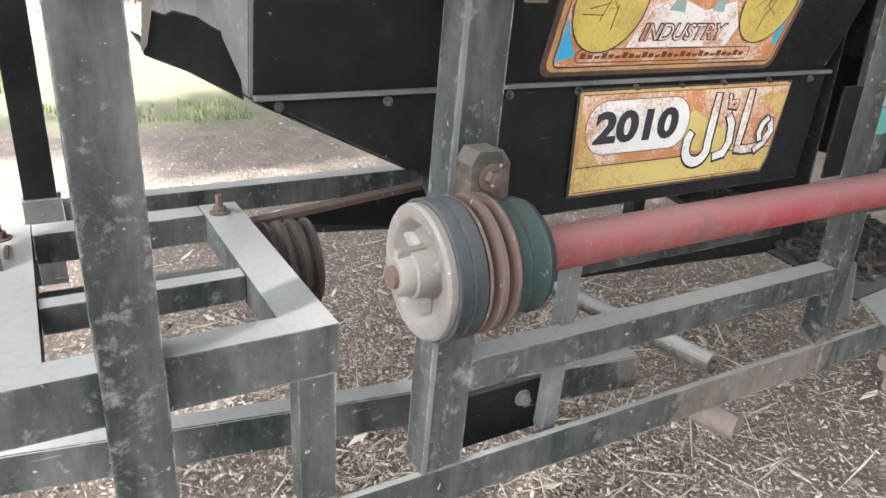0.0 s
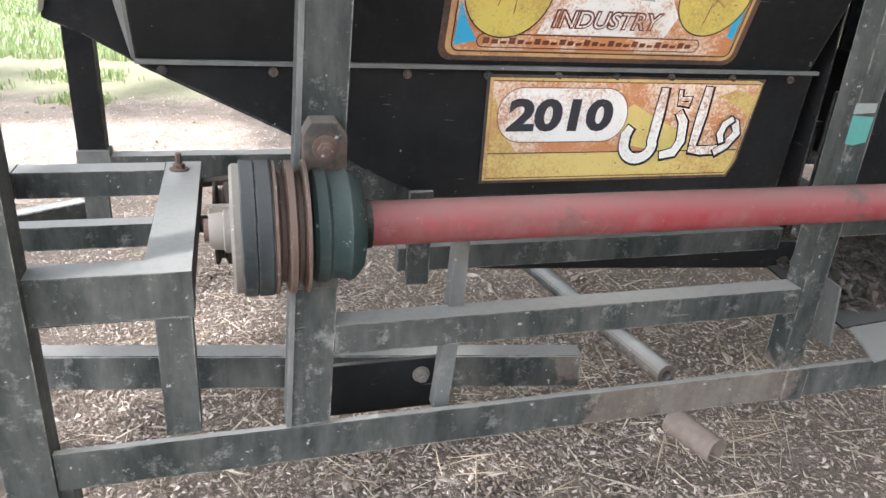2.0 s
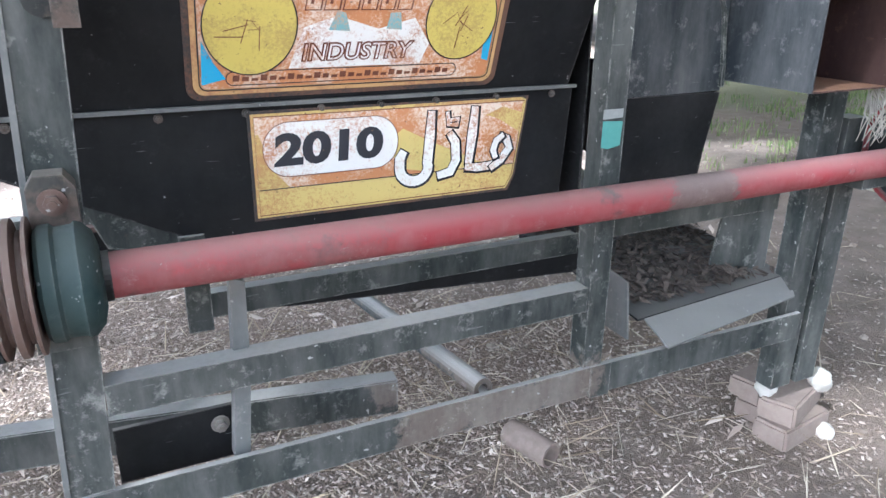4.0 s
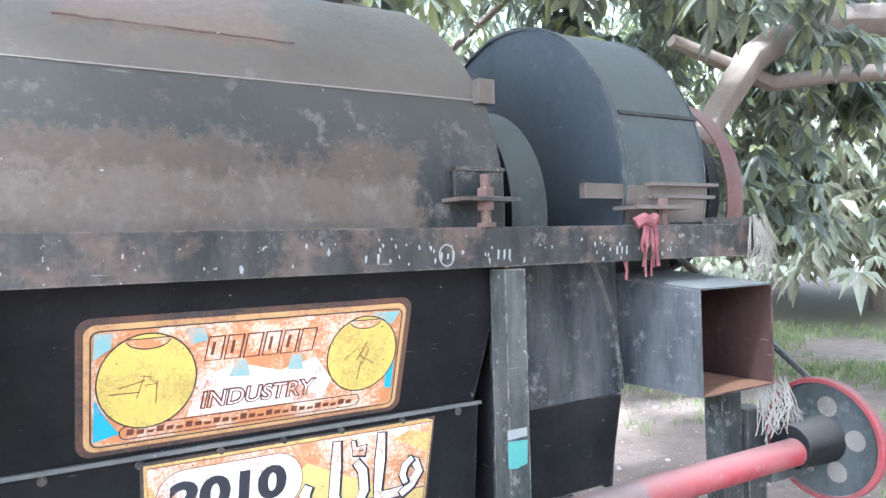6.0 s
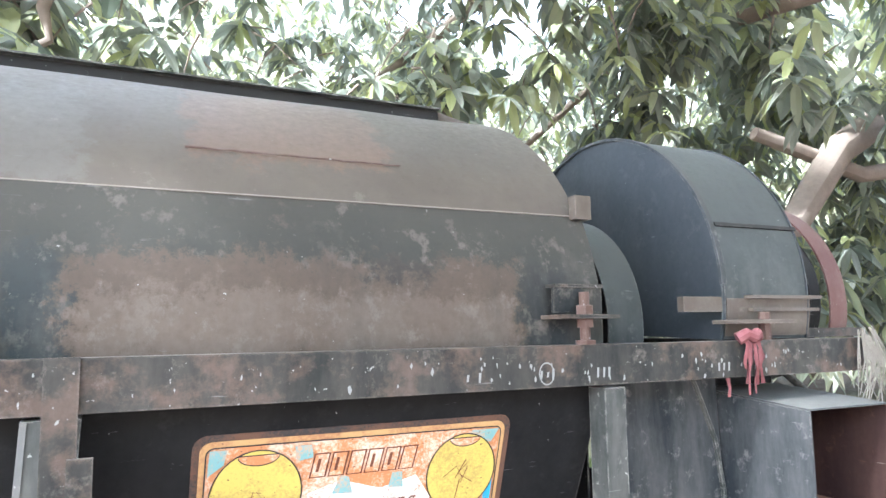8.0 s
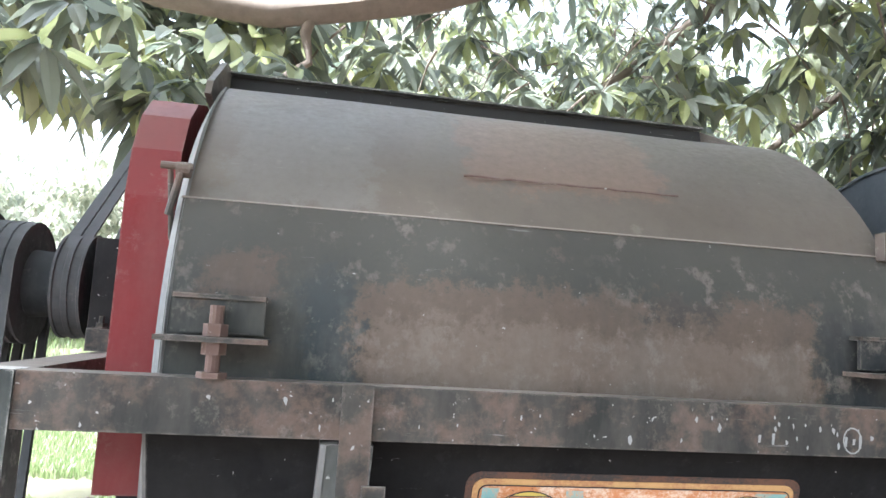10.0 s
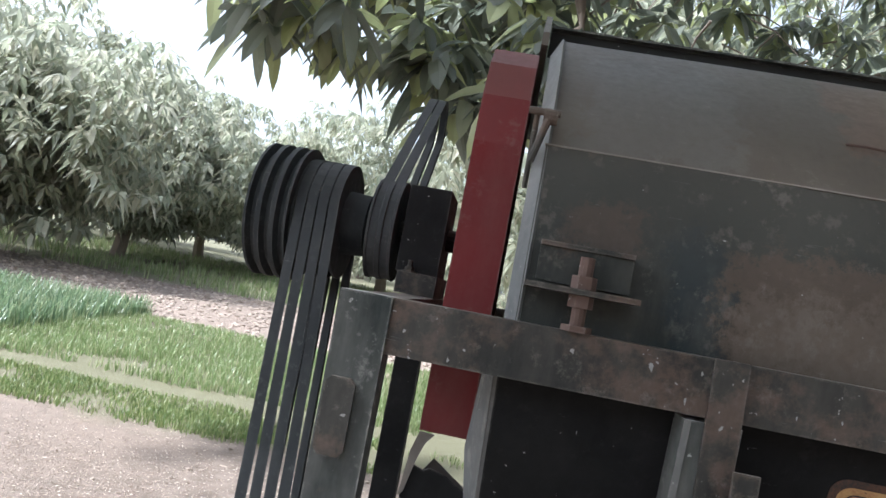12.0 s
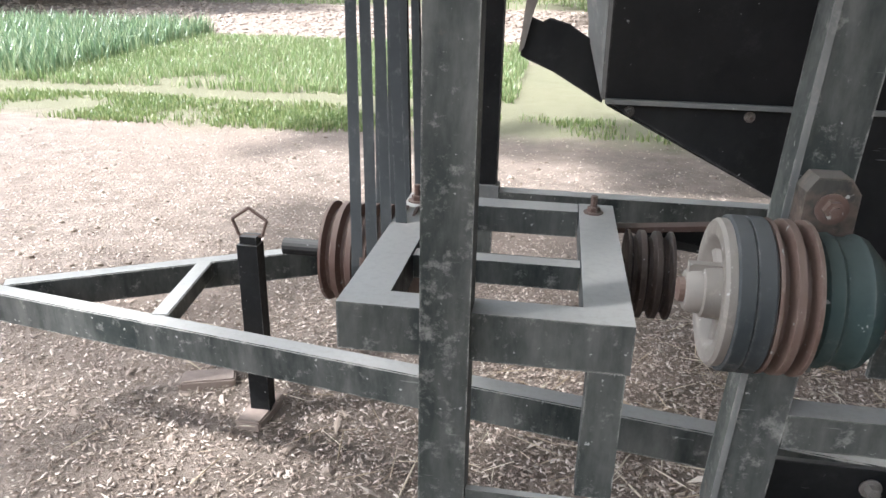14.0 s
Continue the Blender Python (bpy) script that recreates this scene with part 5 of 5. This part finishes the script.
for label, name, spots, make, mat in (
        ("brown chaff and dead leaf bits on the earth", "chaff_litter", near_spots(56000, 1.2, 1.6, 1.0, 0.75, rng) + near_spots(26000, -0.7, 1.6, 1.1, 0.9, rng) + near_spots(12000, 1.0, 3.2, 2.4, 1.3, rng) + near_spots(14000, -1.8, 3.8, 1.6, 1.0, rng), chip(0.006, 0.024, (0.12, 0.34)), CHAFF),
        ("dry curled leaves lying on the earth", "dead_leaves", near_spots(520, 1.0, 1.8, 1.6, 1.0, rng), chip(0.03, 0.08, (0.12, 0.22)), CHAFF),
        ("thin straw stalks lying on the earth", "straw_litter", near_spots(1300, 1.4, 1.5, 1.0, 0.7, rng), chip(0.06, 0.22, (0.012, 0.022)), STRAW)):
    ob = new(name, scatter_mesh(name, make, spots, rng))
    ob.data.materials.append(mat)
    tagged(ob, label, "litter", kind="stuff")


def lump(p, r, rng, verts, faces):
    """A small uneven clod, half sunk."""
    n, seg = len(verts), 6
    verts.append((p[0], p[1], p[2] + r * rng.uniform(0.6, 0.95)))
    for k, (h, q) in enumerate(((0.45, 0.75), (-0.15, 1.0))):
        for i in range(seg):
            a = i * 6.283 / seg + k * 0.4
            s = r * q * rng.uniform(0.75, 1.2)
            verts.append((p[0] + math.cos(a) * s, p[1] + math.sin(a) * s, p[2] + r * h))
    for i in range(seg):
        j = (i + 1) % seg
        faces.append((n, n + 1 + i, n + 1 + j))
        faces.append((n + 1 + i, n + 1 + seg + i, n + 1 + seg + j, n + 1 + j))


verts, faces = [], []
for x, y, z in near_spots(1000, 0.8, 2.6, 2.0, 1.4, rng) + [(rng.uniform(2.6, 7), rng.uniform(0, 5), 0) for _ in range(700)]:
    lump((x, y, rise(x, y)), rng.choice((0.006, 0.009, 0.013, 0.02)) * rng.uniform(0.7, 1.3), rng, verts, faces)
for x, y in ((rng.uniform(-14, 4), rng.uniform(10, 17.8)) for _ in range(5200)):
    lump((x, y, rise(x, y) - 0.01), rng.uniform(0.025, 0.075), rng, verts, faces)
me = bpy.data.meshes.new("clods")
me.from_pydata(verts, [], faces)
CLOD = litter_mat("earth_clod", [(0.0, (0.17, 0.13, 0.10)), (0.5, (0.27, 0.21, 0.168)), (0.95, (0.36, 0.295, 0.24))])
me.materials.append(CLOD)
tagged(new("earth_clods", me), "crumbled clods of dry pinkish earth", "clods", kind="stuff")


heap = [(rng.uniform(1.78, 2.27), rng.uniform(0.97, 1.6)) for _ in range(3800)]
ob = new("chaff_heap", scatter_mesh("chaff_heap", chip(0.012, 0.05, (0.1, 0.3)), [(x, y, 0.515 + 0.085 * (y - 0.93) + 0.05 * max(0.0, noise.noise(Vector((x * 5, y * 5, 2)))) * rng.random()) for x, y in heap], rng))
# chaff tones darkened to put the machine's shadow into the heap
ob.data.materials.append(litter_mat("shaded_chaff", [(0.0, (0.035, 0.027, 0.021)), (0.5, (0.075, 0.058, 0.046)), (0.95, (0.15, 0.12, 0.098))]))
tagged(ob, "brown chaff left on the tray of the machine", "chaff", kind="stuff")


# ---------------------------------------------------------------- bricks and stones
BRICK = plain("old_brick", (0.20, 0.145, 0.115), (0.34, 0.27, 0.225), 40, 0.9, 0.5)
STONE = plain("pale_stone", (0.48, 0.44, 0.38), (0.66, 0.62, 0.55), 25, 0.85, 0.4)
proto = bmesh.new()
add_box(proto, (-0.114, -0.055, 0), (0.114, 0.055, 0.068))
bmesh.ops.bevel(proto, geom=proto.edges[:], offset=0.008, segments=2, affect="EDGES")
for v in proto.verts:
    v.co += Vector((1, 1, 1)) * 0.004 * noise.noise(v.co * 25)
brick = part("brick", proto, BRICK)
brick.matrix_basis = pose(2.40, 0.925, 0.0, 0, 0, 8)
tagged(brick, "dusty pink fired brick stacked under the machine leg", "brick", "bricks under the frame")
for x, y, z, rz in ((2.44, 1.04, 0.0, 14), (2.41, 0.95, 0.069, 20), (2.43, 1.06, 0.069, 10), (-0.55, 1.62, 0.0, 85), (-0.78, 1.76, 0.0, 20)):
    copy_thing(brick, (pose(x, y, z + (rise(x, y) if z == 0 else 0) - (0.022 if x < 0 else 0), 0, 0, rz)) @ Matrix.Scale(0.72 if x < 0 else 1.0, 4))


def stone(x, y, r, seed, squash=0.8, name="stone"):
    rng = random.Random(seed)
    bm = bmesh.new()
    bmesh.ops.create_icosphere(bm, subdivisions=3, radius=r)
    for v in bm.verts:
        n = v.co.normalized()
        v.co = n * r * (1 + 0.22 * noise.noise(n * 1.6 + Vector((seed, 0, 0))) + 0.06 * noise.noise(n * 6 + Vector((0, seed, 0))))
        v.co.z *= squash
    ob = part(name, bm, STONE, smooth=True)
    ob.location = (x, y, rise(x, y) + r * squash * 0.55)
    return tagged(ob, "rounded pale stone lying on the dusty ground", "stone", "stones on the ground")


for i, (x, y, r) in enumerate(((3.41, 1.05, 0.062), (3.60, 1.10, 0.02), (2.48, 0.87, 0.03), (4.3, 2.4, 0.05), (5.2, 2.6, 0.06), (3.0, 2.2, 0.04), (4.8, 1.5, 0.035))):
    stone(x, y, r, i + 1)
bits = stone(2.50, 0.93, 0.035, 31, 1.0, "stone")
bits.location.z = 0.155
bits = stone(2.32, 0.97, 0.03, 32, 1.0, "stone")
bits.location.z = 0.155
pipe = part("broken_pipe", rod((1.655, 1.09, 0.040), (1.61, 1.24, 0.040), 0.038, 24, 0.031), plain("clay_pipe", (0.15, 0.11, 0.088), (0.33, 0.26, 0.215), 45, 0.9, 0.6), smooth=True)
tagged(pipe, "short broken piece of dusty clay pipe in the litter", "pipe")

# cloth knotted on the rail
CLOTH = plain("faded_red_cloth", (0.11, 0.020, 0.026), (0.25, 0.105, 0.105), 60, 0.95, 0.3)
rag = thing("cloth_strip", (1.985, 0.88, 1.40), "torn faded red cloth strip knotted on the top rail", "rag")
rr = random.Random(3)
part("knot", limb([(1.945, 0.884, 1.444), (1.962, 0.872, 1.455), (1.978, 0.868, 1.447), (1.992, 0.872, 1.456), (2.008, 0.884, 1.446)], 0.016, 0.012, 9), CLOTH, rag, smooth=True)


def ribbon(points, w, turn):
    """A thin crumpled strip of cloth along the points, w wide, that turns on its way."""
    bm = bmesh.new()
    prev = None
    n = len(points)
    for i, q in enumerate(points):
        a = turn * i / (n - 1) + 0.5 * math.sin(2.2 * i + turn)
        side = Vector((math.cos(a), math.sin(a), 0.25 * math.sin(3 * i))) * w / 2 * (1.0 - 0.45 * i / (n - 1))
        cur = [bm.verts.new(Vector(q) + side * k + Vector((0, o, 0))) for k, o in ((-1, -0.001), (0, -0.005), (1, -0.001), (0, 0.001))]
        if prev:
            for k in range(4):
                bm.faces.new((prev[k], prev[(k + 1) % 4], cur[(k + 1) % 4], cur[k]))
        prev = cur
    return bm


for k in range(7):
    x, drop, drift = 1.957 + 0.007 * k, rr.uniform(0.05, 0.125), rr.uniform(-0.012, 0.022)
    pts = [(x + drift * i / 5 + rr.uniform(-0.003, 0.003), 0.877 - 0.006 * math.sin(i), 1.445 - drop * i / 5) for i in range(6)]
    part("tail", ribbon(pts, rr.uniform(0.012, 0.022), rr.uniform(-1.2, 1.2)), CLOTH, rag, smooth=True)
part("hanging_scrap", ribbon([(1.93, 0.905, 1.357), (1.932, 0.903, 1.335), (1.93, 0.905, 1.315)], 0.024, 0.6), CLOTH, rag, smooth=True)
STALK = plain("grey_dry_stalk", (0.20, 0.175, 0.145), (0.38, 0.35, 0.30), 50, 0.9, 0.2)
dry = thing("dry_grass_tuft", (2.40, 0.89, 1.36), "pale dry grass stalks caught on the rail end", "dry grass")
for k in range(34):
    x = 2.39 + rr.uniform(-0.03, 0.03)
    part("stalk", limb([(x, 0.885, 1.44 + rr.uniform(-0.01, 0.03)), (x + rr.uniform(-0.03, 0.05), 0.875, 1.385), (x + rr.uniform(-0.05, 0.09), 0.885, 1.24 + rr.uniform(0, 0.14))], 0.0022, 0.0009, 4), STALK, dry)
dry2 = thing("dry_grass_tuft", (2.40, 0.86, 0.98), "pale dry grass stalks hanging by the wheel", "dry grass")
for k in range(40):
    x = 2.36 + rr.uniform(-0.07, 0.06)
    part("stalk", limb([(x, 0.83, 1.03 + rr.uniform(-0.02, 0.02)), (x + rr.uniform(-0.04, 0.04), 0.81, 0.985), (x + rr.uniform(-0.06, 0.06), 0.81, 0.90 + rr.uniform(0, 0.06))], 0.0022, 0.0009, 4), STALK, dry2)


# ---------------------------------------------------------------- the mango tree over the machine
near = thing("mango_tree", (9.5, 2.2, 0.0), "large mango tree whose leafy limbs hang over the machine", "tree")
rng = random.Random(21)
part("trunk", limb(wander((9.5, 2.2, -0.1), (9.1, 2.3, 2.2), 5, 0.06, rng), 0.36, 0.26, 12), BARK, near, smooth=True)
for pts, r0, r1 in (
        ([(9.1, 2.3, 2.1), (8.0, 2.8, 3.3), (6.9, 3.2, 3.25), (6.3, 3.2, 3.15), (5.63, 3.2, 2.78), (5.1, 3.2, 2.2), (4.5, 3.3, 2.1)], 0.17, 0.09),
        ([(9.1, 2.3, 2.1), (7.8, 2.9, 2.85), (6.9, 3.2, 2.80), (5.9, 3.2, 2.62), (5.0, 3.4, 2.9)], 0.10, 0.05),
        ([(9.1, 2.3, 2.1), (7.6, 2.9, 4.0), (6.0, 3.2, 4.5), (3.6, 3.2, 4.3), (1.9, 3.2, 3.6), (1.0, 3.2, 3.20), (0.57, 3.2, 3.08), (0.22, 3.2, 3.0), (-0.3, 3.2, 3.02), (-0.9, 3.1, 3.15)], 0.13, 0.05),
        ([(0.42, 3.2, 3.05), (0.39, 3.2, 2.92), (0.42, 3.2, 2.78), (0.20, 3.25, 2.64)], 0.035, 0.012),
        ([(1.0, 3.2, 3.36), (0.2, 2.4, 3.5), (-0.7, 1.6, 3.4)], 0.05, 0.02),
        ([(3.6, 3.2, 4.3), (2.2, 2.0, 4.3), (0.8, 0.3, 4.2)], 0.08, 0.03),
        ([(9.1, 2.3, 2.1), (6.9, 1.0, 3.8), (3.5, -0.6, 4.4), (-0.5, -1.6, 4.8), (-4.5, -1.8, 4.9)], 0.12, 0.03),
        ([(3.6, 3.2, 4.3), (3.0, 4.6, 3.8), (2.2, 5.8, 3.2)], 0.07, 0.02),
        ([(6.0, 3.2, 4.2), (5.0, 4.8, 4.0), (4.2, 6.0, 3.0)], 0.08, 0.02)):
    part("limb", limb(pts, r0, r1, 10), BARK, near, smooth=True)
spots = []


def cloud(count, lo, hi, keep=-0.05, freq=0.9, size=1.0):
    k = 0
    while k < count:
        p = Vector([rng.uniform(a, b) for a, b in zip(lo, hi)])
        if noise.noise(p * freq + Vector((4, 1, 9))) + rng.uniform(-0.15, 0.15) < keep:
            continue
        spots.append((p, size * rng.uniform(0.8, 1.15)))
        k += 1


cloud(560, (-0.2, 3.5, 2.75), (8.5, 4.8, 5.0), 0.0)
cloud(2100, (0.6, 4.6, 1.7), (9.5, 7.5, 4.8), -0.1, 0.9, 0.72)
cloud(420, (4.2, 3.45, 1.5), (8.5, 4.4, 4.0))
cloud(26, (4.6, 2.6, 2.7), (7.4, 3.0, 3.6))
cloud(200, (-1.6, 3.4, 2.95), (0.4, 4.4, 4.6), 0.0)
cloud(300, (-4.5, 3.6, 3.6), (2.0, 5.5, 5.2), 0.0)
for cx, cy, cz, n in ((-0.90, 2.9, 2.44, 4), (-0.80, 2.9, 2.58, 5), (-0.62, 2.9, 2.62, 5), (-0.38, 2.9, 2.52, 5), (-0.15, 2.9, 2.46, 6), (0.04, 2.9, 2.30, 4), (0.15, 2.9, 2.45, 7), (0.25, 3.0, 2.62, 7), (-0.25, 3.0, 2.70, 7), (-1.05, 2.9, 2.68, 4)):
    for k in range(n):
        spots.append((Vector((cx + rng.gauss(0, 0.09), cy + rng.gauss(0, 0.15), cz + rng.gauss(0, 0.07))), 1.0))
# leaf layers out of view, added to hold sun and sky off the machine
cloud(190, (-4.8, -3.2, 4.1), (-3.0, 2.2, 5.8), -0.6)
cloud(3600, (-3.0, -3.2, 4.1), (7.5, 2.2, 5.8), -0.6)
cloud(900, (2.8, -4.6, 2.4), (7.5, -1.2, 4.4), -0.4)
cloud(420, (1.5, 2.4, 4.5), (8.5, 5.0, 6.0), -0.3)
crown = new("crown", leaves_mesh("crown", spots, rng, (0.15, 0.25), 9, True))
crown.data.materials.append(MANGO)
crown.parent = near
crown.matrix_parent_inverse = Matrix.Translation(-near.location)
twigs = bmesh.new()
for p, s in spots[:2400:2]:
    q = p + Vector((rng.uniform(-0.3, 0.3), rng.uniform(-0.3, 0.3), rng.uniform(0.1, 0.4)))
    b2 = limb([p, p.lerp(q, 0.5) + Vector((0, 0, 0.04)), q], 0.004, 0.009, 4)
    me = bpy.data.meshes.new("t")
    b2.to_mesh(me)
    b2.free()
    twigs.from_mesh(me)
    bpy.data.meshes.remove(me)
tagged(part("twig_mass", twigs, BARK, near), kind="stuff")
